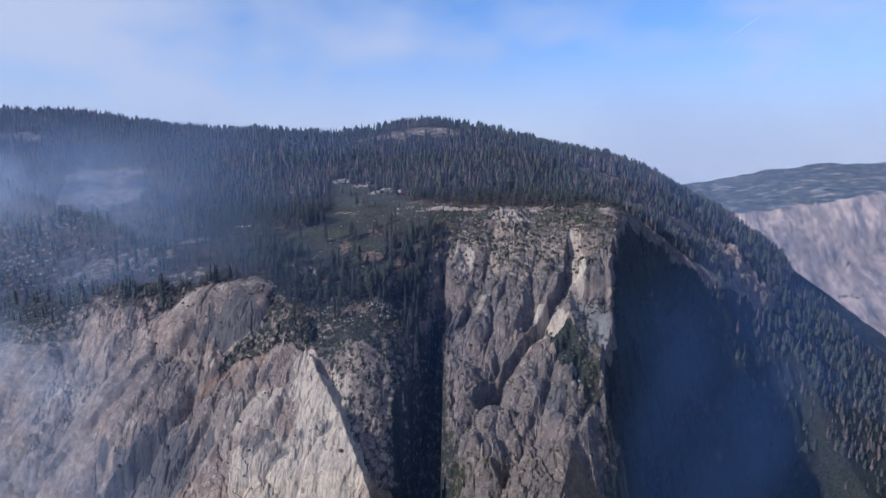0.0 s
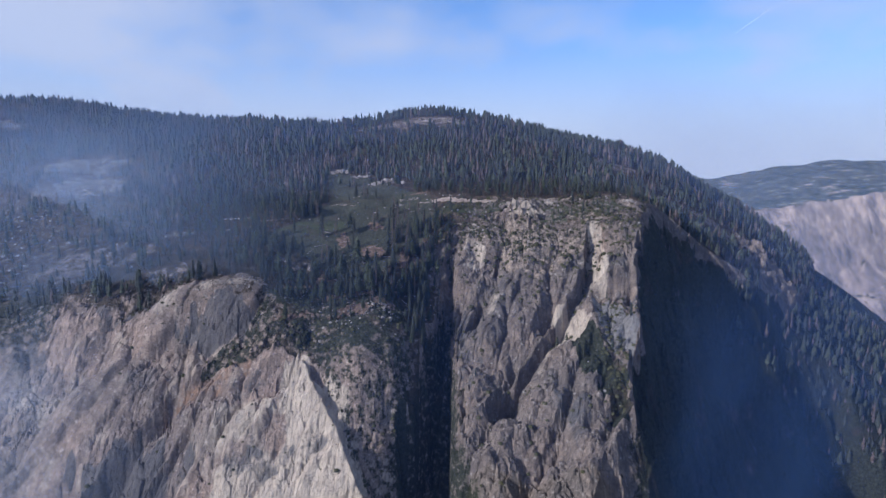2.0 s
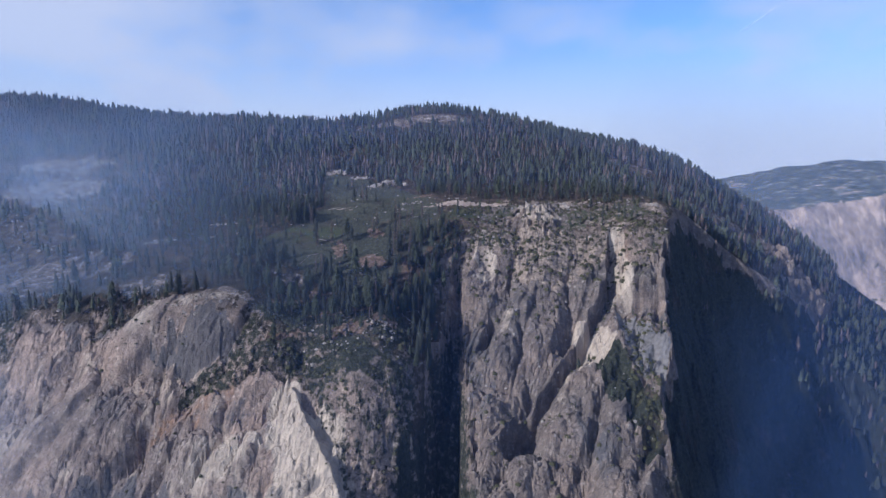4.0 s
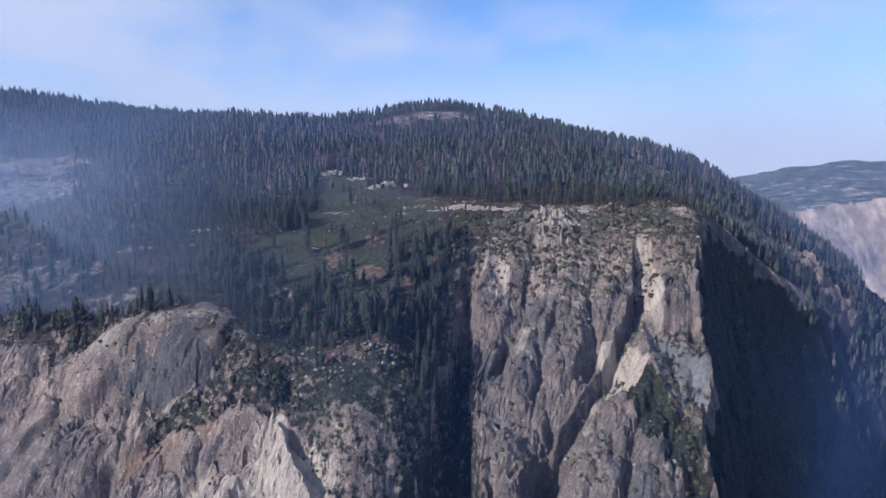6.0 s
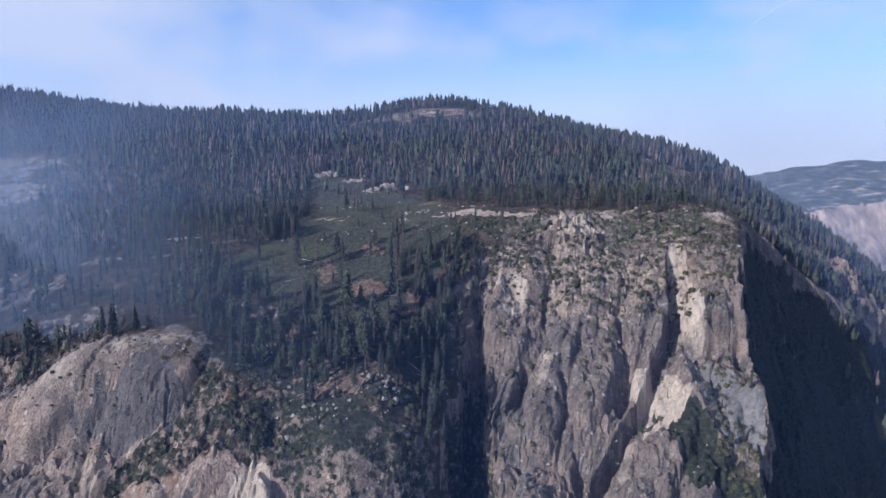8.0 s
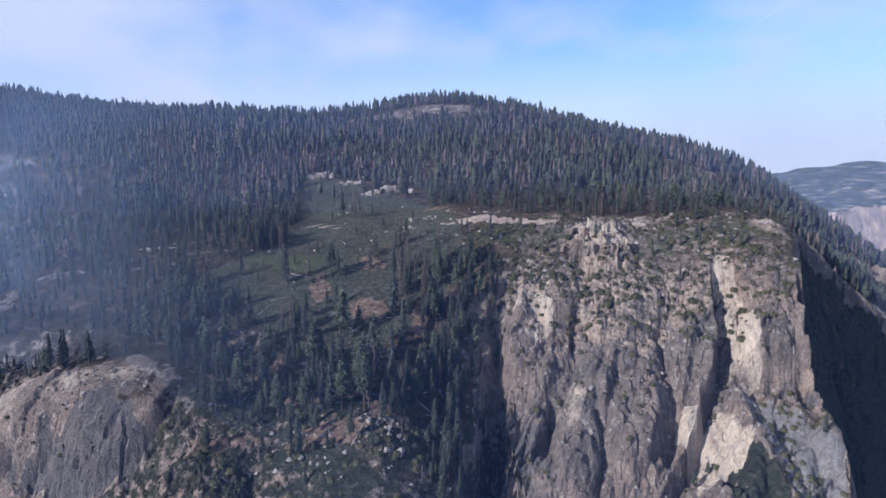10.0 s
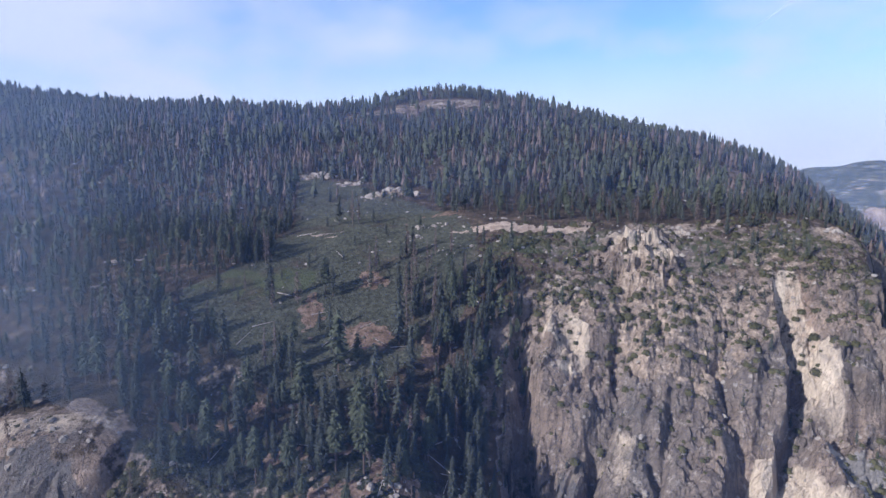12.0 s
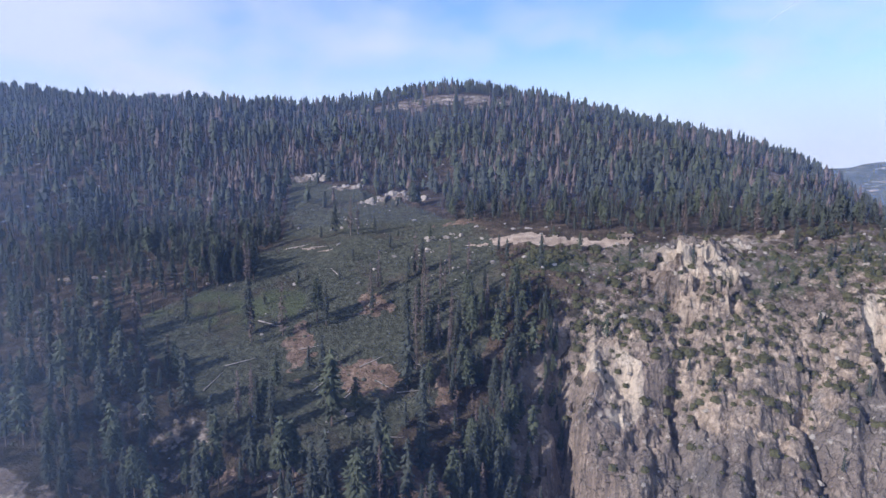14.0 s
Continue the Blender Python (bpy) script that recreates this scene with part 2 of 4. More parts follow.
def facets(u, v, size, seed=0, tilt=1.1, step=1.0):
    """Jointed blocks: each cell of a jittered grid is a tilted plane at its own level."""
    u, v = u / size, v / size
    iu, iv = np.floor(u).astype(np.int64), np.floor(v).astype(np.int64)
    best, out = np.full(u.shape, 9.0), np.zeros(u.shape)
    for du in (-1, 0, 1):
        for dv in (-1, 0, 1):
            cu, cv = iu + du, iv + dv
            a, e = lattice(cu, cv, seed), lattice(cu, cv, seed + 1)
            pu, pv = u - cu - a, v - cv - e
            d = pu * pu + pv * pv
            near = d < best
            g = lattice(cu, cv, seed + 2)
            level = step * (2 * g - 1) + tilt * ((2 * e - 1) * pu + (2 * lattice(cu, cv, seed + 3) - 1) * pv)
            best, out = np.where(near, d, best), np.where(near, level, out)
    return out


def slabs(u, v, size, seed=0, tilt=1.5, step=0.5, crown=2.2, groove=0.35):
    """Sheets of granite: leaning, slightly domed pieces that meet in open cracks; about -1 to 1."""
    u, v = u / size, v / size
    iu, iv = np.floor(u).astype(np.int64), np.floor(v).astype(np.int64)
    first, second = np.full(u.shape, -9.0), np.full(u.shape, -9.0)
    for du in (-1, 0, 1):
        for dv in (-1, 0, 1):
            cu, cv = iu + du, iv + dv
            a, e = lattice(cu, cv, seed), lattice(cu, cv, seed + 1)
            pu, pv = u - cu - a, v - cv - e
            lean = tilt * ((2 * lattice(cu, cv, seed + 2) - 1) * pu + (2 * lattice(cu, cv, seed + 3) - 1) * pv)
            level = step * (2 * lattice(cv, cu, seed + 4) - 1) + lean - crown * (pu * pu + pv * pv)
            second = np.maximum(second, np.minimum(first, level))
            first = np.maximum(first, level)
    return first - groove * np.clip(1 - (first - second) / 0.2, 0, 1)


def shingled(v, size, lip=0.12):
    """Overlapping slabs: 0 along each slab's thick edge, -1 just past it, rising again across the next slab."""
    f = v / size - np.floor(v / size)
    return -(1 - f) * np.clip(f / lip, 0, 1)


def smooth(v, a, b):
    t = np.clip((v - a) / (b - a), 0, 1)
    return t * t * (3 - 2 * t)


def smin(a, b, k):
    h = np.clip(0.5 + 0.5 * (b - a) / k, 0, 1)
    return b + (a - b) * h - k * h * (1 - h)


def to_line(x, y, line):
    """Distance to a polyline, positive on its right-hand side, and how far along it (0 to 1 per segment) the nearest point lies."""
    best = np.full(x.shape, 1e9)
    side, along = np.zeros(x.shape), np.zeros(x.shape)
    for i in range(len(line) - 1):
        (ax, ay), (bx, by) = line[i][:2], line[i + 1][:2]
        dx, dy = bx - ax, by - ay
        t = np.clip(((x - ax) * dx + (y - ay) * dy) / (dx * dx + dy * dy), 0, 1)
        d = np.hypot(x - ax - t * dx, y - ay - t * dy)
        near = d < best - 1e-6
        s = np.sign((x - ax) * dy - (y - ay) * dx)
        best, side, along = np.where(near, d, best), np.where(near, s, side), np.where(near, i + t, along)
    return best * side, along


STATIONS_Y = (540, 600, 660, 720, 780, 860, 960, 1080, 1200, 1320, 1480, 1750)
SECTIONS = []


def section(x, *heights):
    """The height of the open land along a north-south line at x."""
    SECTIONS.append((x, heights))


section(-1200, -202, -177, -148, -116, -83, -37, 18, 78, 128, 165, 165, 119)
section(-850, -188, -166, -144, -117, -84, -37, 17, 75, 128, 164, 160, 100)
section(-600, -192, -168, -139, -102, -64, -18, 21, 62, 104, 134, 136, 103)
section(-400, -155, -128, -100, -71, -42, -7, 35, 78, 112, 128, 122, 90)
section(-250, -124, -89, -63, -42, -27, -12, 26, 73, 108, 122, 112, 75)
section(-120, -130, -98, -73, -40, -14, 7, 34, 75, 118, 141, 118, 70)
section(-70, -140, -96, -80, -40, -11, 9, 37, 78, 128, 152, 122, 66)
section(0, -180, -144, -104, -36, -3, 16, 41, 82, 130, 154, 122, 60)
section(50, -178, -132, -89, -36, -2, 14, 40, 82, 126, 146, 115, 57)
section(120, -172, -130, -85, -36, -2, 11, 38, 82, 118, 132, 105, 51)
section(240, -200, -138, -86, -35, 0, 2, 17, 57, 91, 103, 90, 40)
section(400, -440, -400, -350, -290, -165, -98, -51, 14, 54, 69, 60, 14)
section(600, -530, -505, -470, -440, -400, -300, -206, -124, -59, -18, -9, -43)
section(1000, -523, -500, -479, -458, -438, -411, -390, -371, -344, -301, -254, -224)


def hermite(knots, values, q):
    """Cubic through values (one row per knot) at q, with straight ends."""
    k = np.asarray(knots, float)
    v = np.asarray(values, float)
    slope = np.gradient(v, k, axis=0)
    i = np.clip(np.searchsorted(k, q) - 1, 0, len(k) - 2)
    w = k[i + 1] - k[i]
    t = (q - k[i]) / w
    tc = np.clip(t, 0, 1)
    pick = (lambda a, j: a[j]) if v.ndim == 1 else (lambda a, j: a[j, np.arange(a.shape[1])])
    v0, v1, m0, m1 = pick(v, i), pick(v, i + 1), pick(slope, i) * w, pick(slope, i + 1) * w
    t2, t3 = tc * tc, tc ** 3
    out = (2 * t3 - 3 * t2 + 1) * v0 + (t3 - 2 * t2 + tc) * m0 + (3 * t2 - 2 * t3) * v1 + (t3 - t2) * m1
    return out + (t - tc) * np.where(t > 1, m1, m0)


def open_land(x, y):
    rows = np.array([hermite(STATIONS_Y, hs, y) for _, hs in SECTIONS])
    return hermite([s[0] for s in SECTIONS], rows, x)


# rims: plan and height of the edges where the land breaks off
ARETE = ((20, 40, -560), (60, 330, -330), (108, 480, -225), (158, 545, -163), (180, 606, -130), (203, 676, -72), (220, 722, -34), (239, 762, -3),
         (268, 804, -14), (330, 836, -60), (394, 854, -100), (510, 938, -150), (566, 972, -190), (680, 1110, -175), (900, 1450, -190))
GULLY = ((10, 735), (5, 705), (1, 680), (-5, 640), (-16, 580), (-20, 520), (-6, 450), (0, 330), (0, 20))
CLEFTS = (((52, 705), (42, 680), (26, 630), (14, 600), 6, 9), ((150, 560), (140, 535), (120, 505), 5, 8), ((196, 690), (194, 668), (190, 650), 7, 5), ((176, 680), (172, 664), (168, 650), 8, 5))
# the crag on the west: its profile from north to south, at stations along x
CRAG_Y = (300, 440, 480, 500, 520, 540, 560, 580, 600, 620, 640, 660, 700)
CRAG_FORM = []


def crag_section(x, *heights):
    CRAG_FORM.append((x, heights))


crag_section(-1400, -690, -480, -425, -395, -365, -335, -305, -276, -248, -220, -190, -160, -80)
crag_section(-600, -660, -450, -395, -362, -330, -298, -268, -240, -212, -185, -160, -138, -60)
crag_section(-430, -640, -430, -370, -335, -300, -265, -232, -202, -174, -148, -122, -98, -30)
crag_section(-376, -630, -420, -360, -322, -286, -252, -220, -190, -162, -134, -112, -88, -20)
crag_section(-324, -620, -410, -345, -305, -268, -232, -200, -172, -146, -120, -104, -86, -10)
crag_section(-280, -605, -395, -330, -290, -250, -212, -180, -152, -126, -102, -92, -80, 0)
crag_section(-250, -590, -380, -310, -268, -232, -200, -168, -148, -126, -86, -78, -70, 0)
crag_section(-205, -570, -360, -290, -252, -208, -168, -146, -132, -108, -78, -72, -66, 0)
crag_section(-172, -560, -352, -276, -238, -200, -164, -141, -126, -108, -92, -84, -74, 0)
crag_section(-139, -550, -345, -262, -228, -196, -165, -136, -124, -108, -96, -85, -74, 0)
crag_section(-110, -540, -335, -246, -214, -188, -160, -128, -114, -101, -92, -82, -74, 0)
crag_section(-80, -545, -345, -275, -240, -205, -158, -124, -106, -94, -86, -80, -74, 0)
crag_section(-50, -580, -390, -330, -300, -268, -215, -160, -122, -100, -92, -84, -76, 0)
crag_section(0, -640, -470, -420, -400, -370, -330, -270, -220, -170, -130, -90, -60, 0)
# steps in the rock, high on one side, low on the other: plan, drop, and how far the drop takes to recover
SCARPS = (((160, 732), (153, 708), (143, 684), (126, 657), (105, 630), (76, 600), (46, 575), (20, 548), 30, 34), ((60, 712), (46, 684), (30, 656), (14, 628), 13, 20), ((104, 652), (84, 628), (66, 606), (46, 590), 10, 14),
          ((110, 566), (95, 545), (75, 522), (60, 490), 7, 12), ((208, 672), (190, 668), (172, 667), (152, 672), 20, 50), ((-186, 630), (-202, 610), (-226, 598), (-252, 596), 12, 24),
          ((-252, 576), (-282, 560), (-322, 530), (-372, 496), 30, 46), ((-150, 566), (-172, 556), (-196, 540), (-222, 520), 9, 18), ((-205, 566), (-228, 552), (-262, 528), (-300, 500), 14, 26),
          ((-148, 524), (-165, 514), (-185, 505), (-215, 490), 9, 16), ((-300, 596), (-330, 580), (-372, 556), (-420, 530), 12, 24), ((-226, 590), (-244, 580), (-262, 570), 10, 16), ((-100, 512), (-118, 503), (-140, 500), 6, 14))
# crests of leaning slabs: plan and height, fall to the west, fall to the east
CRESTS = (((147, 660, -91), (144, 632, -103), (143, 606, -116), (150, 577, -142), 1.25, 0.75), ((-139, 562, -131), (-124, 546, -148), (-108, 530, -168), (-92, 514, -192), (-74, 496, -224), (-60, 470, -262), 1.6, 1.15),
          ((22, 728, -33), (18, 700, -50), (10, 680, -63), (4, 664, -84), 1.3, 0.9))
# knobs of bare rock: plan, radius, height
KNOBS = ((-402, 640, 22, 10), (-376, 634, 12, 8), (-336, 640, 8, 8), (-139, 563, 7, 9), (-392, 656, 14, 8), (84, 746, 22, 9), (80, 738, 17, 4), (108, 772, 10, 4), (-90, 892, 12, 5), (-120, 906, 8, 3), (-170, 963, 12, 3), (70, 768, 8, 2.5), (222, 758, 9, 4),
         (545, 995, 44, 12), (512, 1016, 36, 8), (-72, 584, 6, 6), (-66, 596, 5, 4))
# smooth whalebacks: plan, half length and breadth, turn, height
DOMES = ((-286, 616, 34, 15, 0.75, 9), (-356, 560, 62, 24, 0.6, 10))
FLOOR = -760


def land(x, y):
    """Height of the ground, and how rocky it is."""
    base = open_land(x, y)
    # the unseen foot of the eastern ridge stays high, added to shade the cove
    base = base - (0.25 * np.maximum(540 - y, 0) + 0.75 * np.maximum(440 - y, 0)) * smooth(60 - x, 0, 60)
    # rolling ground
    z = base + 4.5 * fbm(x, y, 110, 3, 3) * smooth(y, 760, 900) + 1.6 * fbm(x, y, 28, 3, 7)
    chip, chip2 = 0.3 * facets(x, y, 9, 610), 1 + 0.35 * facets(x, y, 5, 620)
    for kx, ky, kr, kh in KNOBS:
        z = z + kh * smooth(1.2 - np.hypot(x - kx, y - ky) / kr - chip, 0, 0.7) * chip2
    # the crag on the west
    cx, cy = x + 7 * fbm(x, y, 50, 3, 43), y + 5 * fbm(x, y, 40, 3, 53)
    rows = np.array([hermite(CRAG_Y, hs, cy) for _, hs in CRAG_FORM])
    form = hermite([c[0] for c in CRAG_FORM], rows, np.clip(cx, -1400, 0))
    d = 0.6 * (z - form)
    # slabs of the crag lie aslant, running down to the south-west
    bx, by = x + 5 * fbm(x, y, 26, 3, 47), y + 4 * fbm(x, y, 22, 3, 48)
    bu, bw = 0.58 * bx + 0.82 * by, 0.82 * bx - 0.58 * by
    u, w = 0.58 * x + 0.82 * y, 0.82 * x - 0.58 * y
    cu, cw = 0.86 * bx + 0.51 * by, 0.51 * bx - 0.86 * by
    lap = smooth(fbm(cu, cw, 70, 2, 64), -0.2, 0.3)
    blocks_w = 10 * slabs(0.42 * cu, cw, 30, 500, 2.2) + 5.5 * slabs(0.5 * cu, cw, 12, 510, 2.2)
    blocks_w = blocks_w + lap * (5 * shingled(cw + 0.1 * cu + 7 * fbm(x, y, 60, 3, 65), 20, 0.15) + 1.6 * shingled(cw - 0.1 * cu + 4 * fbm(x, y, 30, 3, 66), 8, 0.25))
    plain = np.zeros(x.shape)
    for kx, ky, ka, kb, turn, kh in DOMES:
        p, q = (x - kx) * math.cos(turn) + (y - ky) * math.sin(turn), (y - ky) * math.cos(turn) - (x - kx) * math.sin(turn)
        r2 = (p / ka) ** 2 + (q / kb) ** 2 + 0.25 * fbm(x, y, 18, 3, 57)
        form = form + kh * np.sqrt(np.clip(1.05 - r2, 0, 1))
        plain = np.maximum(plain, smooth(1.1 - r2, 0, 0.5))
    wall_w = form + smooth(d, 1, 14) * (1 - 0.8 * plain) * blocks_w + 1.2 * fbm(x, y, 14, 3, 58)
    z = np.where(x < 0, smin(z, wall_w, 4), z)
    # the arete and the cove on the east
    d2, s2 = to_line(x + 7 * fbm(x, y, 36, 4, 41) + 3 * facets(x, y, 18, 600), y + 6 * fbm(x, y, 36, 4, 51) + np.where(x > 235, 7 * fbm(x, y, 22, 3, 52), 0), ARETE)
    rim2 = np.interp(s2, range(len(ARETE)), [p[2] for p in ARETE])
    wall_e = rim2 - np.interp(s2, (7, 8, 10.6, 11.6, 13), (2.8, 2.6, 2.2, 1.0, 0.75)) * d2 + 3 * fbm(x, y, 70, 4, 21, True) * smooth(d2, 0, 30) + 5 * facets(x, y, 26, 560) + 2 * facets(x, y, 10, 570)
    z = np.where(d2 > 0, smin(z, wall_e, 4), z)
    # slabs and ledges running down the buttress
    face = smooth(x, -5, 15) * smooth(-d2, -4, 10) * smooth(745 - y + 0.05 * x, 0, 40)
    laps = 4 * shingled(bw + 9 * fbm(x, y, 60, 3, 67), 27, 0.15) + 1.6 * shingled(bw + 0.15 * bu + 5 * fbm(x, y, 26, 3, 68), 10, 0.25)
    grow = face * np.interp(y, (640, 720), (1.0, 0.5))
    z = z + grow * (laps * smooth(fbm(x, y, 55, 2, 69), -0.3, 0.2) + 10 * slabs(0.5 * bu, bw, 32, 530, 2.0) + 5.5 * slabs(0.6 * bu, bw, 13, 540, 2.2))
    for *line, depth, width in CLEFTS:
        dc, sc = to_line(x + 3 * fbm(x, y, 18, 2, 71), y, line)
        z = z - depth * smooth(width - np.abs(dc), 0, width) * smooth(sc, 0, 0.6) * smooth(len(line) - 1 - sc, 0, 0.4)
    for *line, drop, back in SCARPS:
        dc, sc = to_line(x + 9 * fbm(x, y, 34, 4, 72), y + 6 * fbm(x, y, 30, 3, 73), line)
        z = z - drop * smooth(-dc, 0, 3.5) * np.clip(1 + dc / back, 0, 1) * smooth(sc, 0, 0.5) * smooth(len(line) - 1 - sc, 0, 0.5)
    for *line, west, east in CRESTS:
        dc, sc = to_line(x + 4 * fbm(x, y, 24, 3, 74), y + 2 * fbm(x, y, 20, 3, 75), line)
        top = np.interp(sc, range(len(line)), [p[2] for p in line])
        ends = smooth(sc, 0, 0.12) * smooth(len(line) - 1 - sc, 0, 0.3)
        side = top - np.where(dc > 0, west, east) * np.abs(dc) - 60 * (1 - ends) + (2.5 * slabs(0.5 * cu, cw, 11, 632, 2.0) + 0.8 * facets(0.5 * u, w, 8, 630)) * np.where(dc > 0, 1, 0.25)
        z = -smin(-z, -side, 2.5)
    z = np.where(d2 > 0, np.minimum(z, wall_e), z)
    # broken, blocky surface of the bare rock
    bare = np.maximum(face * np.interp(y, (680, 735), (1.0, 0.5)), smooth(d, 1, 10) * (x < -20)) * (1 - 0.75 * plain) * (1 - 0.85 * in_polygon(x, y, LEANING_SLAB))
    z = z + bare * (1.9 * facets(0.7 * cu, cw, 7, 550, 1.6, 0.8) + 1.0 * facets(cu, cw, 3.6, 552, 1.2, 0.8) + 1.6 * smooth(fbm(x, y, 30, 2, 76), -0.1, 0.3) * facets(0.4 * bu, bw, 4.5, 554, 1.2, 1.0))
    # the gully between crag and buttress
    dg, sg = to_line(x + 13 * fbm(x, y, 34, 4, 45) + 3 * facets(x, y, 12, 640), y, GULLY)
    half = np.interp(sg, range(len(GULLY)), (3, 6, 9, 14, 24, 32, 36, 42, 60))
    deep = np.interp(sg, range(len(GULLY)), (0, 6, 24, 60, 90, 96, 90, 80, 40))
    z = z - deep * smooth(half - np.abs(dg), 0, half * 0.8)
    z = np.maximum(z, FLOOR + 6 * fbm(x, y, 120, 3, 90))
    return z, d, d2, dg, half


def crag_bare(x, y, d):
    """1 on the open rock of the crag, 0 on the wooded ground behind its rim."""
    rim = np.interp(x, (-600, -430, -376, -324, -300, -262, -225, -190, -165, -135, -110, -80, -50), (642, 642, 640, 632, 634, 632, 634, 632, 572, 567, 554, 540, 545))
    return smooth(d, 0, 6) * smooth(rim + 6 * fbm(x, y, 16, 3, 59) - y, 0, 7) * (x < 0)


def spaced(*spans):
    """Stops along an axis: (from, to, step) spans."""
    out = []
    for a, b, step in spans:
        out += list(np.linspace(a, b, max(2, int(round((b - a) / step)) + 1))[:-1])
    return np.array(out + [spans[-1][1]])


GROUND = []


def height_at(x, y):
    """Height of the finished ground, read between the corners of its mesh."""
    gx, gy, Z = GROUND
    x, y = np.atleast_1d(np.asarray(x, float)), np.atleast_1d(np.asarray(y, float))
    i, j = np.clip(np.searchsorted(gx, x) - 1, 0, len(gx) - 2), np.clip(np.searchsorted(gy, y) - 1, 0, len(gy) - 2)
    a, b = (x - gx[i]) / (gx[i + 1] - gx[i]), (y - gy[j]) / (gy[j + 1] - gy[j])
    return (Z[j, i] * (1 - a) + Z[j, i + 1] * a) * (1 - b) + (Z[j + 1, i] * (1 - a) + Z[j + 1, i + 1] * a) * b


def grid_mesh(name, gx, gy, z, material):
    nx, ny = len(gx), len(gy)
    X, Y = np.meshgrid(gx, gy)
    co = np.stack([X, Y, z.reshape(ny, nx)], -1).reshape(-1, 3)
    i = np.arange((nx - 1) * (ny - 1))
    a = (i // (nx - 1)) * nx + i % (nx - 1)
    quads = np.stack([a, a + 1, a + nx + 1, a + nx], 1)
    return mesh_from(name, co, quads, material)


def mesh_from(name, co, faces, material, smooth_shade=True):
    """A mesh from arrays of corners and of faces that all have as many corners."""
    me = bpy.data.meshes.new(name)
    k = faces.shape[1]
    me.vertices.add(len(co))
    me.vertices.foreach_set("co", np.ascontiguousarray(co, np.float32).ravel())
    me.loops.add(faces.size)
    me.loops.foreach_set("vertex_index", np.ascontiguousarray(faces, np.int32).ravel())
    me.polygons.add(len(faces))
    me.polygons.foreach_set("loop_start", np.arange(0, faces.size, k, dtype=np.int32))
    me.polygons.foreach_set("use_smooth", np.full(len(faces), smooth_shade))
    me.update(calc_edges=True)
    me.materials.append(material)
    return me


def me_corners(me):
    idx = np.zeros(len(me.loops), np.int32)
    me.loops.foreach_get("vertex_index", idx)
    return idx.reshape(-1, 4)


def mask(me, name, values):
    at = me.attributes.new(name, "FLOAT", "POINT")
    at.data.foreach_set("value", np.ascontiguousarray(np.clip(values, 0, 1), np.float32))


MEADOW = ((-189, 974), (-120, 920), (-63, 864), (-26, 806), (-22, 776), (-19, 736), (-39, 700), (-69, 679), (-90, 656), (-120, 652), (-165, 682), (-201, 711), (-208, 729), (-189, 747), (-173, 783), (-160, 824), (-180, 916))


def in_polygon(x, y, poly):
    inside = np.zeros(np.shape(x), bool)
    for (ax, ay), (bx, by) in zip(poly, poly[1:] + poly[:1]):
        cross = ((ay > y) != (by > y)) & (x < (bx - ax) * (y - ay) / (by - ay + 1e-9) + ax)
        inside ^= cross
    return inside


def blob(x, y, cx, cy, rx, ry, ragged=0.8):
    """1 inside a ragged oval, 0 outside."""
    r = np.hypot((x - cx) / rx, (y - cy) / ry) + ragged * fbm(x, y, 0.8 * min(rx, ry), 3, 77)
    return smooth(1.15 - r, 0, 0.3)


# bare granite on the wooded slopes, and trodden pale ground by the overlook
OUTCROPS = ((-84, 1204, 95, 34), (-12, 1192, 50, 32), (288, 1085, 46, 26), (468, 1120, 34, 26), (430, 1000, 40, 16), (-585, 1000, 70, 40), (-540, 900, 60, 40), (-849, 1168, 60, 25),
            (-330, 752, 16, 9), (-420, 720, 60, 26), (-172, 962, 22, 8), (-133, 930, 14, 6), (-92, 893, 26, 7), (92, 756, 30, 17), (122, 782, 24, 8), (505, 955, 30, 22), (545, 985, 26, 20), (220, 762, 16, 8), (-228, 623, 40, 15), (-402, 640, 22, 12), (-376, 634, 12, 8), (-336, 640, 8, 6), (545, 995, 40, 26), (512, 1016, 30, 18))
SCARS = ((-12, 786, 20, 6), (14, 781, 22, 4), (42, 779, 18, 4), (-270, 785, 16, 3), (-146, 801, 7, 1.2), (-136, 797, 6, 1.1), (-127, 792, 5, 1.1))
SOIL = ((-123, 710, 6, 13), (-90, 737, 9, 8), (-88, 697, 12, 8), (-52, 692, 5, 14), (-125, 653, 24, 3), (-224, 763, 18, 4), (-40, 828, 14, 7), (-98, 600, 18, 7), (-70, 612, 14, 8),
        (-160, 640, 22, 3), (-150, 600, 18, 5), (-60, 655, 10, 12), (-105, 625, 22, 4))


LUSH = (-162, 738, 34, 15)
BENCH = ((-60, 640), (-42, 600), (-38, 545), (-44, 512), (-62, 494), (-84, 518), (-106, 545), (-135, 568), (-165, 566), (-198, 560), (-225, 574), (-246, 584), (-222, 592), (-196, 606), (-182, 626), (-178, 640))
SAND_FAN = ((57, 724), (76, 738), (117, 733), (160, 720), (150, 700), (128, 690), (95, 668), (70, 676), (49, 694))
LEANING_SLAB = ((149, 657), (174, 642), (188, 615), (174, 588), (153, 592), (147, 625))
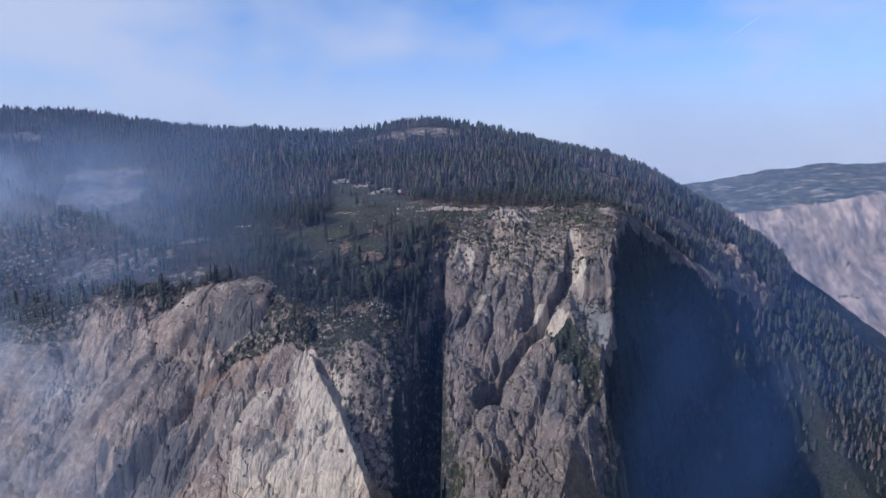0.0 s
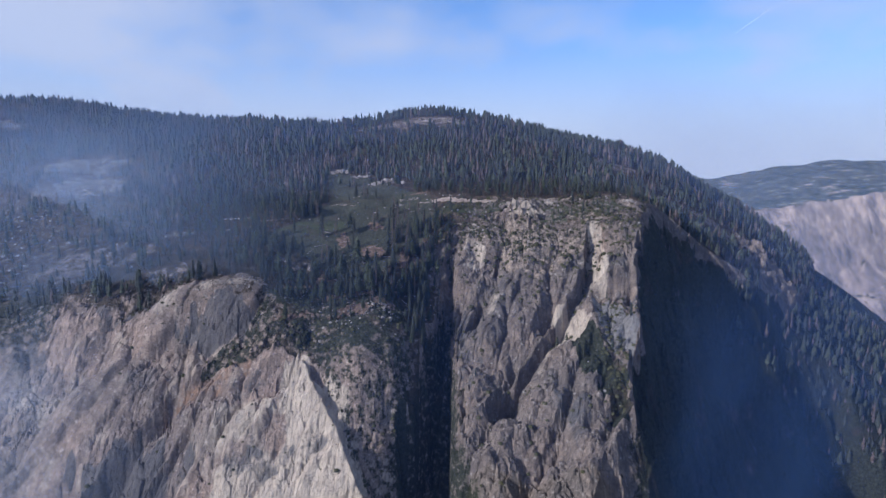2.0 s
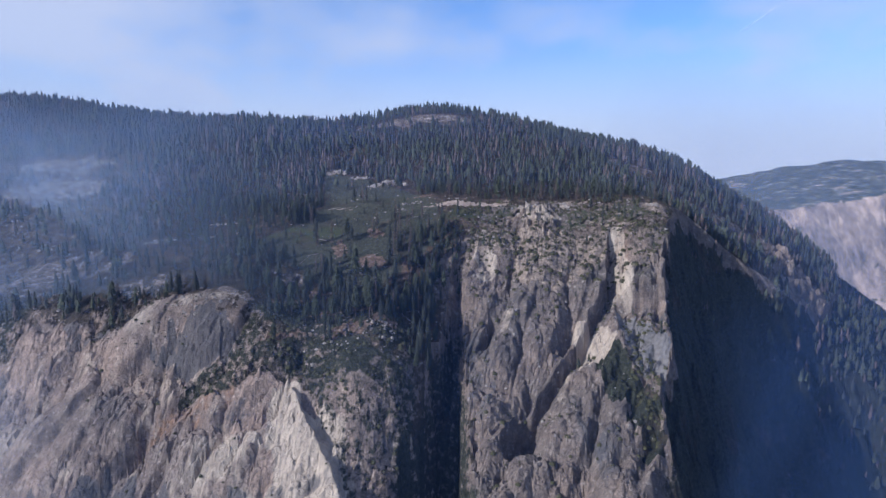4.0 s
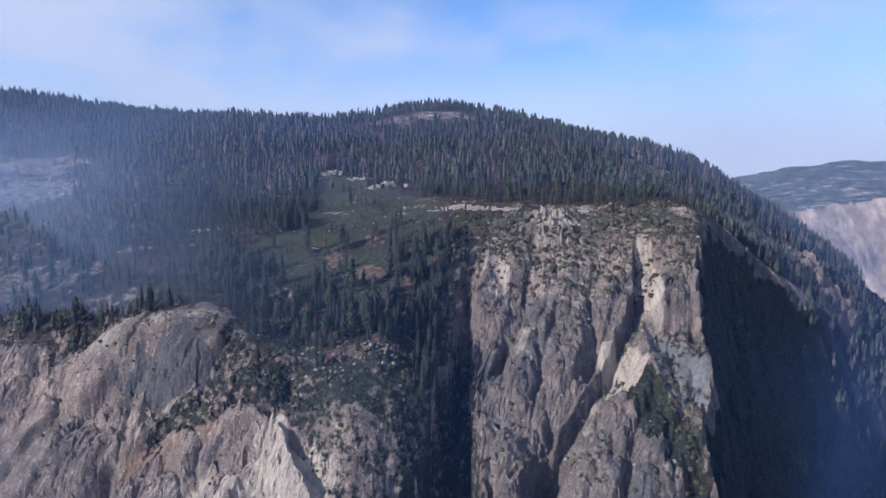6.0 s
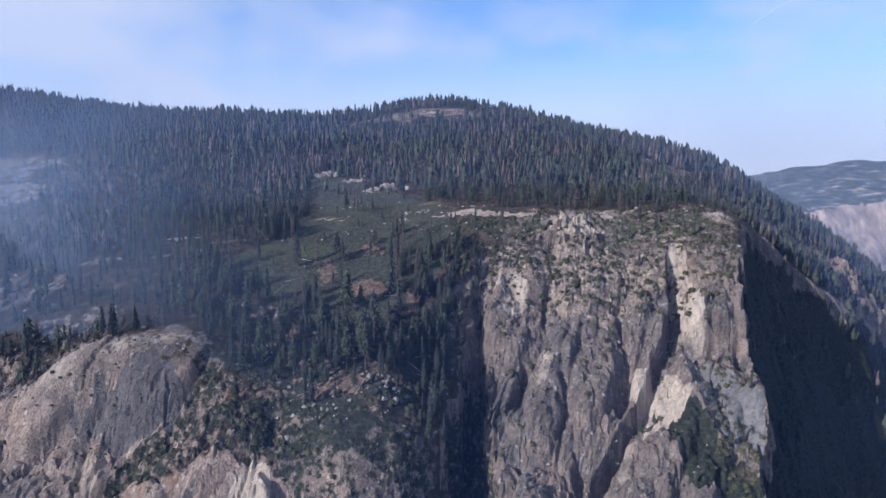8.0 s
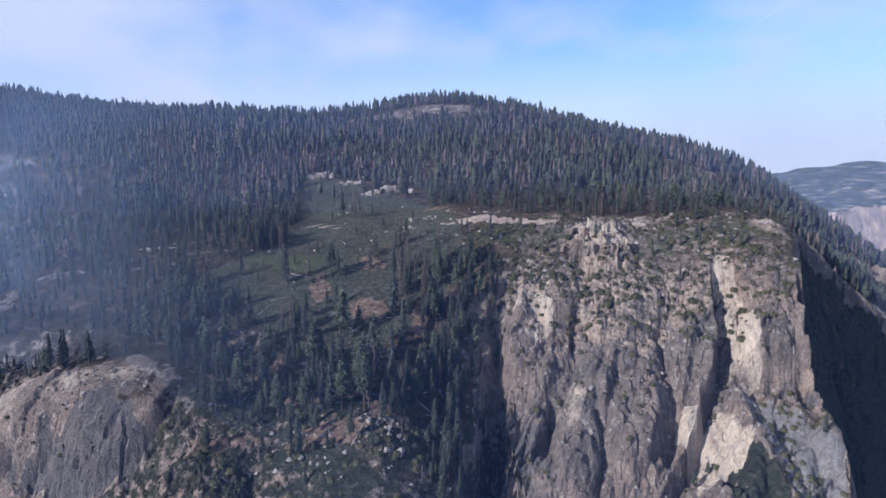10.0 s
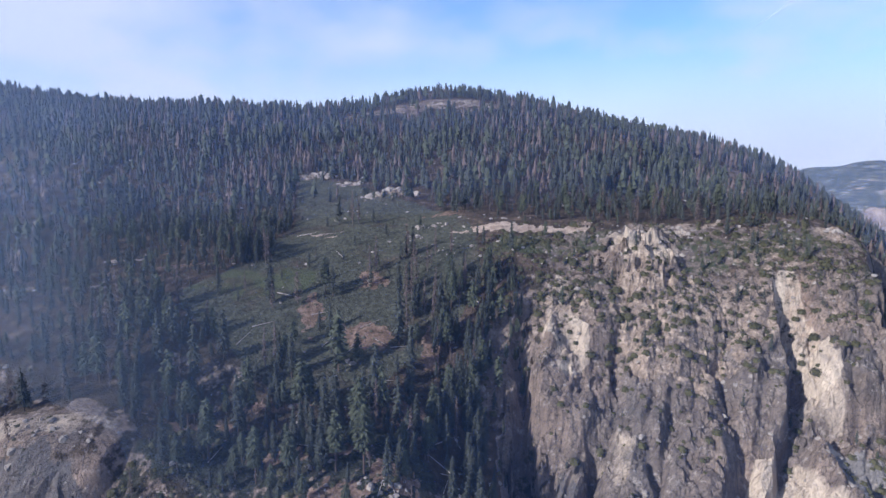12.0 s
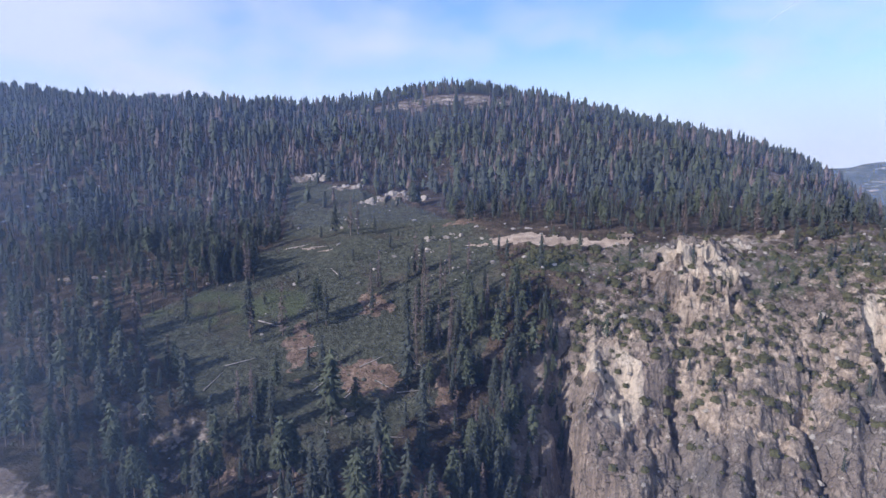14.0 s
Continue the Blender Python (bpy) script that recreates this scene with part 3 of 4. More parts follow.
# pale fresh rock, dark stains with painted shade, rust and gravel: plan, spread, strength
FRESH = ((86, 750, 26, 15, 0.6), (112, 776, 22, 6, 0.6), (-226, 627, 36, 7, 0.55), (-100, 895, 30, 6, 0.5), (-40, 1198, 90, 30, 0.45), (-112, 518, 34, 30, 0.9), (-138, 554, 12, 14, 0.95), (-152, 504, 44, 30, 0.85), (-124, 534, 26, 20, 0.9), (-185, 535, 26, 12, 0.6), (-90, 500, 22, 30, 0.85), (166, 704, 9, 30, 0.75), (182, 692, 18, 20, 0.3), (160, 676, 12, 10, 0.5), (124, 630, 19, 24, 0.7), (96, 592, 14, 26, 0.42), (70, 556, 20, 26, 0.3),
         (26, 704, 12, 26, 0.6), (-283, 622, 24, 12, 0.5), (40, 655, 14, 20, 0.45))
# the crag recess and plateau face entries put shade into the rock colour
STAINS_AND_SHADE = ((-226, 606, 38, 11, 0.85), (-300, 536, 44, 18, 0.95), (-345, 506, 42, 20, 0.9), (-246, 524, 26, 12, 0.6), (-160, 516, 34, 6, 0.6), (-118, 520, 20, 4, 0.5), (-185, 552, 20, 6, 0.5), (-330, 628, 30, 10, 0.6), (190, 655, 16, 10, 0.5), (20, 612, 16, 40, 0.5), (120, 540, 30, 24, 0.45), (-430, 620, 40, 16, 0.5))
RUST = ((-240, 568, 24, 12, 1.0), (-212, 562, 26, 8, 0.9), (-262, 500, 30, 12, 0.7), (172, 716, 8, 16, 0.4))
SANDY = ((218, 762, 12, 7, 0.6), (130, 786, 30, 5, 0.5), (90, 762, 14, 6, 0.5), (36, 716, 22, 10, 0.5), (160, 740, 30, 10, 0.4), (-100, 600, 40, 12, 0.34), (-150, 604, 30, 8, 0.4), (-262, 745, 30, 6, 0.4))


def build_terrain():
    gx = spaced((-1300, -700, 9), (-700, -430, 5), (-430, 310, 1.3), (310, 700, 4), (700, 1250, 8))
    gy = spaced((20, 300, 14), (300, 430, 4), (430, 800, 1.3), (800, 1000, 3.2), (1000, 1350, 5), (1350, 1750, 12))
    X, Y = np.meshgrid(gx, gy)
    x, y = X.ravel(), Y.ravel()
    z, d, d2, dg, half = land(x, y)
    # the far sides run out to the valley floor
    gx[0], gx[-1], gy[0], gy[-1] = -1900, 1800, -60, 2250
    Z = z.reshape(len(gy), len(gx))
    Z[0, :], Z[-1, :], Z[:, 0], Z[:, -1] = FLOOR - 10, FLOOR - 10, FLOOR - 10, FLOOR - 10
    me = grid_mesh("ground", gx, gy, Z.ravel(), M_GROUND)
    GROUND.extend((gx, gy, Z))
    sy, sx = np.gradient(Z, gy, gx)
    slope = np.hypot(sx, sy).ravel()
    meadow = in_polygon(x, y, MEADOW) * 1.0
    jx, jy = x + 7 * fbm(x, y, 20, 3, 91), y + 6 * fbm(x, y, 20, 3, 92)
    rock = smooth(slope, 0.8, 1.35)
    rock = np.maximum(np.where((x < -30) & (y > 560), np.minimum(rock, 0.45), rock), crag_bare(x, y, d))
    butt = smooth(x, 0, 20) * smooth(-d2, -5, 0) * smooth(y, 745, 715)
    rock = np.where(butt > 0, np.minimum(rock, np.interp(y, (665, 715), (1.0, 0.6))), rock)
    rock = np.maximum(rock, butt * np.interp(y, (640, 715), (0.9, 0.54)))
    rock = np.maximum(rock, 0.5 * smooth(x, 4, 26) * smooth(-d2, 0, 8) * smooth(790 - y, 0, 15))
    rock = np.maximum(rock, 0.34 * (x < -40) * (x > -330) * smooth(640 - y, 0, 30))
    rock = np.maximum(rock, 0.4 * smooth(-x, 330, 430) * smooth(1010 - y, 0, 60))
    bench = in_polygon(jx, jy, BENCH) * 1.0
    shoulder = np.maximum(bench, smooth(-x, 385, 440) * smooth(z, -160, -130) * (y < 680))
    rock = np.where(shoulder > 0.3, np.clip(rock, 0.3, np.where(x > -110, 0.54, 0.44)), rock)
    for o in OUTCROPS:
        rock = np.maximum(rock, (0.54 if abs(o[0]) > 280 or o[1] > 1000 else 0.64) * blob(x, y, *o))
    for kx, ky, ka, kb, turn, kh in DOMES:
        rock = np.maximum(rock, smooth(1.3 - np.hypot(((x - kx) * math.cos(turn) + (y - ky) * math.sin(turn)) / ka, ((y - ky) * math.cos(turn) - (x - kx) * math.sin(turn)) / kb), 0, 0.3))
    scar = np.zeros_like(x)
    for o in SCARS:
        scar = np.maximum(scar, blob(x, y, *o))
    fresh, darkening, rust, sand = np.zeros_like(x), np.zeros_like(x), np.zeros_like(x), np.zeros_like(x)
    for field, list_of in ((fresh, FRESH), (darkening, STAINS_AND_SHADE), (rust, RUST), (sand, SANDY)):
        for *o, much in list_of:
            np.maximum(field, much * blob(x, y, *o, 0.6), out=field)
    fresh = np.maximum(fresh, 0.42 * smooth(d, 6, 20) * (x < -30))
    sand = np.maximum(sand, 0.56 * in_polygon(jx, jy, SAND_FAN))
    slab = in_polygon(x, y, LEANING_SLAB) * 1.0
    # cove wall: less pale rock, so the dark cover paints in its shade
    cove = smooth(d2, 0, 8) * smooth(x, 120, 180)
    ribs = np.zeros_like(x)
    for o in ((519, 950, 26, 24), (548, 990, 34, 26), (515, 1018, 26, 20), (330, 838, 14, 6), (400, 858, 22, 8), (300, 822, 16, 6), (365, 850, 14, 5)):
        ribs = np.maximum(ribs, blob(x, y, *o))
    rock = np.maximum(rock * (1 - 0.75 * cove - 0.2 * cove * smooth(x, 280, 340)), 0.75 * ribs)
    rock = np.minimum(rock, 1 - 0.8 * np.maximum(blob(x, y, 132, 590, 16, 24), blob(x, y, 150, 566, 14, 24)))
    # gully: shade put into the ground colour the same way
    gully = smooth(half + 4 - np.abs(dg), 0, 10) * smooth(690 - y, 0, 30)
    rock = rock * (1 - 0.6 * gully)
    rock = rock * smooth(z, FLOOR + 10, FLOOR + 70)
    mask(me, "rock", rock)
    mask(me, "darkening", darkening)
    mask(me, "rust", rust)
    mask(me, "sand", sand * smooth(-d2, 0, 5))
    mask(me, "slab", slab)
    flat = np.max(rock[me_corners(me)], axis=1) < 0.35
    me.polygons.foreach_set("use_smooth", flat)
    soil = np.zeros_like(x)
    for o in SOIL:
        soil = np.maximum(soil, blob(x, y, *o, 0.9))
    mask(me, "soil", soil * 0.85)
    mask(me, "scar", scar * 0.9)
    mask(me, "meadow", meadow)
    olive = np.zeros_like(x)
    for o in ((14, 760, 40, 12), (58, 766, 18, 8), (110, 752, 40, 12), (175, 752, 40, 14)):
        olive = np.maximum(olive, blob(x, y, *o))
    mask(me, "lush", np.maximum(blob(x, y, *LUSH) * meadow, 0.7 * olive))
    # shrub cover; in cove and gully it stands in for shade
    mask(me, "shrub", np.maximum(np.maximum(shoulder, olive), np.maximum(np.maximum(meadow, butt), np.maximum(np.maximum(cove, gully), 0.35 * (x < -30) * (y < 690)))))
    mask(me, "fresh", fresh)
    mask(me, "tan", smooth(d, -4, 10) * smooth(-x, 10, 40))
    return tagged(new("ground", me), "granite promontory with meadow, wooded slopes and bare cliffs", "mountain", kind="structure")


build_terrain()


def build_valley_floor():
    gx, gy = spaced((-4900, 4900, 350)), spaced((-4900, 4900, 350))
    X, Y = np.meshgrid(gx, gy)
    z = FLOOR - 12 + 5 * fbm(X.ravel(), Y.ravel(), 900, 2, 300)
    n = Nodes("valley_forest_floor")
    col = n.ramp(n.noise(n.coords(), 0.02, 6, 0.7), [(0.35, (0.02, 0.03, 0.02)), (0.65, (0.09, 0.09, 0.06))])
    me = grid_mesh("valley_floor", gx, gy, z, n.finish(col, 0.95))
    tagged(new("valley_floor", me), "wooded valley floor far below the cliffs", "ground", kind="structure")


def build_far_rim():
    """The opposite rim of the valley: pale cliffs under a wooded top."""
    gx, gy = spaced((500, 4000, 14)), spaced((1900, 2900, 12), (2900, 3700, 40))
    X, Y = np.meshgrid(gx, gy)
    x, y = X.ravel(), Y.ravel()
    edge = 2380 + 0.10 * (x - 1700) + 110 * fbm(x, y, 520, 4, 210)
    d = edge - y
    top = np.interp(x, (500, 1150, 1350, 1800, 2100, 2700, 4000), (-120, -20, 14, 84, 122, 152, 162)) - 20
    up = np.clip(-d, 0, None)
    z = top - 85 + 0.09 * np.minimum(up, 900) + 16 * fbm(x, y, 170, 4, 220) - np.clip(up - 950, 0, None) * 0.3
    face = top - 85 - 1.15 * d - 46 * fbm(x, y, 380, 3, 230) + 30 * slabs(x, 0.6 * d, 170, 580, 2.0) + 7 * facets(x, 1.2 * d, 80, 590, 1.8, 0.4)
    z = np.where(d > 0, smin(z, face, 25), z)
    z = np.maximum(z, FLOOR - 30)
    n = Nodes("far_cliffs")
    v = n.coords()
    big, mid = n.noise(v, 0.004, 5, 0.6), n.noise(n.coords((1, 0.5, 0.3)), 0.022, 9, 0.78)
    rock = n.ramp(mid, [(0.36, (0.10, 0.082, 0.072)), (0.5, (0.28, 0.212, 0.168)), (0.62, (0.54, 0.40, 0.30))])
    wood = n.ramp(n.noise(v, 0.02, 8, 0.75), [(0.36, (0.022, 0.03, 0.022)), (0.55, (0.075, 0.078, 0.055)), (0.64, (0.30, 0.25, 0.20))])
    edge_mix = n.math("ADD", n.attr("rock"), n.math("MULTIPLY", n.math("SUBTRACT", n.noise(n.coords((1, 1, 2.6)), 0.008, 7, 0.72), 0.5), 3.2))
    col = n.mix(n.remap(edge_mix, 0.4, 0.6), wood, rock)
    me = grid_mesh("far_rim", gx, gy, z, n.finish(col, 0.95, mid, 8, 0.8, 0.05))
    Z = z.reshape(len(gy), len(gx))
    sy, sx = np.gradient(Z, gy, gx)
    mask(me, "rock", 0.14 + 0.86 * smooth(np.hypot(sx, sy).ravel(), 0.35, 0.9))
    tagged(new("far_rim", me), "distant pale granite rim with wooded top, in smoke haze", "mountain", kind="structure")


build_valley_floor()
build_far_rim()

# ---- trees ----


def crown_profile(f, round_top):
    """Half breadth of a crown, one at its widest, at the share f of its height."""
    return ((1 - f) ** (0.55 if round_top else 0.85)) * min(1.0, 0.45 + 3.2 * f) + 0.03


def far_crown(rng, width, bare, tiers=7, sides=7, round_top=False):
    """Corners and triangles of a crown one high, for woods seen from afar: steep skirts of boughs with ragged hems."""
    co, tri = [], []
    step = (1 - bare) / tiers
    for k in range(tiers):
        f = k / tiers
        r = width * crown_profile(f, round_top)
        a0, top = rng.random() * 6.28, len(co)
        co.append((0, 0, min(1.0, bare + step * (k + 2.1))))
        for j in range(sides):
            a, rr = a0 + 6.283 * (j + 0.5 * rng.random()) / sides, r * (0.6 + 0.65 * rng.random())
            co.append((rr * math.cos(a), rr * math.sin(a), bare + step * (k + 0.7 * rng.random() - 0.3)))
        tri += [(top, top + 1 + j, top + 1 + (j + 1) % sides) for j in range(sides)]
    return np.array(co), np.array(tri)


def near_crown(rng, width, bare, tufts, size, round_top=False, core=True):
    """A crown one high for trees seen closer: sprays of needles round a darker core, in lobes of uneven reach."""
    co, tri = [], []
    if core:
        c, t = far_crown(rng, width * 0.62, bare + 0.02, 5, 6, round_top)
        co, tri = [tuple(p) for p in c * (1, 1, 0.97)], [tuple(f) for f in t]
    lobes = [(rng.random() * 6.28, rng.random(), 0.55 + 0.6 * rng.random()) for _ in range(9)]
    made = 0
    while made < tufts:
        f, a = rng.random(), rng.random() * 6.283
        r = crown_profile(f, round_top)
        if rng.random() > r + 0.25:
            continue
        reach = max(l[2] * math.exp(-((math.sin((a - l[0]) / 2) / 0.45) ** 2) - ((f - l[1]) / 0.16) ** 2) for l in lobes)
        r = width * r * (0.62 + 0.5 * reach) * (0.55 + 0.45 * rng.random() ** 0.5)
        c, s, z = math.cos(a), math.sin(a), bare + (1 - bare) * 0.985 * f
        wide, out, fall = size * (0.35 + 0.3 * rng.random()), size * (0.6 + 0.8 * rng.random()), size * (rng.random() * 1.1 - 0.25)
        i, tw = len(co), (rng.random() - 0.5) * size * 0.7
        co += [(c * r - s * wide, s * r + c * wide, z + tw), (c * (r + out), s * (r + out), z - fall), (c * r + s * wide, s * r - c * wide, z - tw), (c * (r - 0.3 * out), s * (r - 0.3 * out), z + 0.5 * size)]
        tri += [(i, i + 1, i + 3), (i + 1, i + 2, i + 3)]
        made += 1
    i = len(co)
    co += [(0.008, 0, 0.94), (-0.005, 0.007, 0.94), (-0.005, -0.007, 0.94), (0, 0, 1.0)]
    tri += [(i, i + 1, i + 3), (i + 1, i + 2, i + 3), (i + 2, i, i + 3)]
    return np.array(co), np.array(tri)


def stem(rng, top=0.95, radius=0.011, sides=4, lean=0.0, stubs=0):
    co, tri = [], []
    for k, (zz, rr) in enumerate(((-0.05, radius * 1.25), (0.4, radius * 0.8), (top, radius * 0.15))):
        for j in range(sides):
            a = 6.283 * j / sides
            co.append((rr * math.cos(a) + lean * zz, rr * math.sin(a), zz))
    for k in range(2):
        for j in range(sides):
            a, b = k * sides + j, k * sides + (j + 1) % sides
            tri += [(a, b, b + sides), (a, b + sides, a + sides)]
    for _ in range(stubs):
        a, zz, r = rng.random() * 6.28, 0.3 + 0.6 * rng.random(), 0.02 + 0.05 * rng.random()
        c, s, i = math.cos(a), math.sin(a), len(co)
        co += [(0, 0, zz), (0, 0, zz - 0.012), (c * r, s * r, zz + 0.01)]
        tri += [(i, i + 1, i + 2)]
    return np.array(co), np.array(tri)


def spread(name, shapes, places, material):
    """One mesh of many copies: places are rows of x, y, z, size, turn; each copy takes one of the shapes."""
    cos, tris, base = [], [], 0
    which = np.arange(len(places)) % len(shapes)
    for k, (co, tri) in enumerate(shapes):
        p = places[which == k]
        if not len(p):
            continue
        c, s = np.cos(p[:, 4])[:, None], np.sin(p[:, 4])[:, None]
        x = (co[:, 0] * c - co[:, 1] * s) * p[:, 3:4] + p[:, 0:1]
        y = (co[:, 0] * s + co[:, 1] * c) * p[:, 3:4] + p[:, 1:2]
        z = co[:, 2] * p[:, 3:4] + p[:, 2:3]
        cos.append(np.stack([x, y, z], -1).reshape(-1, 3))
        t = tri[None] + (np.arange(len(p)) * len(co))[:, None, None] + base
        tris.append(t.reshape(-1, 3))
        base += len(p) * len(co)
    return mesh_from(name, np.concatenate(cos), np.concatenate(tris), material, False)


rng = random.Random(5)
rs = np.random.RandomState(11)


def scatter(x0, x1, y0, y1, step):
    """A jittered grid over a stretch of the plan."""
    X, Y = np.meshgrid(np.arange(x0, x1, step), np.arange(y0, y1, step))
    x = X.ravel() + (rs.rand(X.size) - 0.5) * step * 1.7
    y = Y.ravel() + (rs.rand(X.size) - 0.5) * step * 1.7
    return x, y


def steepness(x, y, z):
    return np.hypot(land(x + 2.0, y)[0] - z, land(x, y + 2.0)[0] - z) / 2.0


def wood_front(x, y):
    """Where the closed forest begins behind the overlook."""
    return np.interp(x, (-60, -20, 0, 60, 150, 200, 240, 300), (850, 812, 798, 790, 790, 784, 790, 810)) + 6 * fbm(x, y, 30, 2, 103)


def tree_density(x, y):
    z, d, d2, dg, half = land(x, y)
    slope = steepness(x, y, z)
    steep_wood = smooth(2.6 - slope, 0, 0.5) * smooth(x, 240, 265) * np.where(x < 345, smooth(60 - d2, 0, 25), 1) * smooth(d2, -4, 2) * smooth(z, -480, -420)
    dens = smooth(1.3 - slope, 0, 0.5) * np.maximum(smooth(-d2, 1, 7), 0.85 * smooth(x, 420, 480) * smooth(y, 760, 820)) * np.where(x < 0, (1 - crag_bare(x, y, d)) * np.where(in_polygon(x, y, BENCH), 0.14 + 0.55 * smooth(y, 580, 610), smooth(y, 560, 600)), 1)
    dens = dens * (0.5 + 0.7 * smooth(fbm(x, y, 55, 4, 101), -0.45, 0.25))
    dens = np.maximum(dens, 0.8 * steep_wood)
    west = smooth(-x, 380, 480) * smooth(1060 - y, 0, 60)
    dens = dens * (1 - 0.62 * west)
    dens = dens * (1 - 0.12 * smooth(-x, 170, 200) * smooth(x, -360, -330) * smooth(y, 640, 660) * smooth(830 - y, 0, 30))
    south = smooth(690 - y, 0, 30) * (x < -30) * (x > -330)
    dens = dens * (1 - 0.08 * south) * (1 - 0.5 * smooth(612 - y, 0, 10) * (x < -30))
    dens = np.where((y < wood_front(x, y)) & (x > -60), dens * np.where((x > 70) & (y > 735), 0.6, 0.2), dens)
    dens = np.where(in_polygon(x, y, MEADOW), dens * 0.085, dens)
    for cx, cy, rx, ry in OUTCROPS:
        dens = dens * (1 - 0.88 * np.maximum(blob(x, y, cx, cy, rx, ry), blob(x, y + 14, cx, cy, rx, ry)))
    for cx, cy, rx, ry in SCARS:
        dens = dens * (1 - 0.95 * blob(x, y, cx, cy, rx * 1.2, ry * 1.4))
    gully_side = smooth(half + 16 - np.abs(dg), 0, 6) * smooth(np.abs(dg) - half + 4, 0, 4) * (x < -4) * (y > 560)
    dens = np.where(np.abs(dg) < half - 4, dens * 0.05, np.maximum(dens, 0.7 * gully_side))
    return dens, z


def mesh_part(name, me, parent, label=""):
    ob = new(name, me)
    ob.parent = parent
    if label:
        tagged(ob, label)
    return ob


def tri_mesh(name, co, tri, material, smooth_shade=False):
    return mesh_from(name, np.asarray(co, float), np.asarray(tri), material, smooth_shade)


def make_tree(kind):
    """A single conifer, one metre high, to be scaled: trunk and crown."""
    tree = new("dead_tree" if kind == "dead" else "pine_tree" if kind == "pine" else "fir_tree")
    if kind == "fir":
        crown = near_crown(rng, 0.12 + 0.035 * rng.random(), 0.06 + 0.12 * rng.random(), 330, 0.036)
        mat, label = M_FIR, "dark green fir with a narrow pointed crown"
    elif kind == "pine":
        crown = near_crown(rng, 0.16 + 0.05 * rng.random(), 0.22 + 0.14 * rng.random(), 300, 0.045, True)
        mat, label = M_PINE, "green pine with a bare lower trunk"
    else:
        crown = near_crown(rng, 0.07 + 0.03 * rng.random(), 0.16, 190, 0.028, False, False)
        mat, label = M_DEAD, "grey-brown dead conifer with thin bare branches"
    mesh_part("trunk", tri_mesh("trunk", *stem(rng, sides=6, radius=0.013, stubs=14 if kind == "dead" else 4), M_GREY_BARK if kind == "dead" else M_BARK), tree)
    mesh_part("crown", tri_mesh("crown", *crown, mat), tree)
    return tagged(tree, label, "tree", "conifers on the open slope")


def plant_forest():
    x, y = scatter(-1150, 800, 560, 1480, 6.9)
    dens, z = tree_density(x, y)
    keep = rs.rand(len(x)) < dens
    x, y, z = x[keep], y[keep], z[keep]
    size = (7 + 16 * rs.rand(len(x)) ** 1.4) * (1 + 0.25 * fbm(x, y, 60, 2, 125))
    size *= np.where(rs.rand(len(x)) < 0.3, 0.6, 1.0)
    size *= np.where((y < wood_front(x, y)) & (x > 0), 0.65, 1.0)
    size *= np.where((y < 720) & (x < -60) & (x > -265), 1.5, 1.0)
    p = np.stack([x, y, z - 0.3, size, rs.rand(len(x)) * 6.28], 1)
    kind = rs.rand(len(x)) + 0.35 * fbm(x, y, 60, 3, 120)
    # the trees on the open ground between crag and forest stand singly
    single = (x > -215) & (x < 240) & (y < 770) & (y > 585)
    single &= np.cumsum(single) <= 150
    dead, pine = kind > np.where(y > 790, 0.80, 0.88), kind < 0.2
    protos = {}
    for row, k in zip(p[single], kind[single]):
        name = "dead" if k > 0.82 else "pine" if k < 0.3 else "fir"
        plant(protos, name, *row)
    for name, px, py, s in FIXED_TREES:
        plant(protos, name, px, py, float(height_at(px, py)[0]) - 0.3, s, rng.random() * 6.28)
    near = (x > -330) & (x < 260) & (y < 880)
    fine = [near_crown(rng, 0.14 + 0.05 * rng.random(), 0.04 + 0.12 * rng.random(), 120, 0.055) for _ in range(13)]
    tagged(new("forest", spread("forest", fine, p[near & ~dead & ~pine & ~single], M_FIR)), "dark blue-green firs round the edges of the meadow", "forest", kind="stuff")
    thin = [near_crown(rng, 0.08 + 0.03 * rng.random(), 0.12, 80, 0.042, False, False) for _ in range(7)]
    tagged(new("forest", spread("forest", thin, p[near & dead & ~single], M_DEAD)), "grey-brown dead conifers round the edges of the meadow", "forest", kind="stuff")
    broad = [near_crown(rng, 0.165 + 0.05 * rng.random(), 0.15 + 0.12 * rng.random(), 110, 0.065, True) for _ in range(9)]
    tagged(new("forest", spread("forest", broad, p[near & pine & ~single], M_PINE)), "green pines round the edges of the meadow", "forest", kind="stuff")
    for sel, shapes, mat, label in (
            (~dead & ~pine & ~near, [far_crown(rng, 0.16 + 0.10 * rng.random(), 0.02 + 0.08 * rng.random(), 9, 8, rng.random() < 0.3) for _ in range(13)], M_FIR, "dense dark green firs covering the mountain slope"),
            (pine & ~near, [far_crown(rng, 0.19 + 0.05 * rng.random(), 0.16, 6, 7, True) for _ in range(9)], M_PINE, "lighter green pines among the firs"),
            (dead & ~near, [far_crown(rng, 0.13 + 0.06 * rng.random(), 0.08, 6, 6) for _ in range(7)], M_DEAD, "grey-brown dead conifers among the live trees")):
        tagged(new("forest", spread("forest", shapes, p[sel & ~single], mat)), label, "forest", kind="stuff")
    ob = new("forest_trunks", spread("forest_trunks", [stem(rng, sides=3) for _ in range(2)], p[~single & (y < 950)], M_BARK))
    tagged(ob, "bare lower trunks of the conifer forest", "tree trunks", kind="stuff")


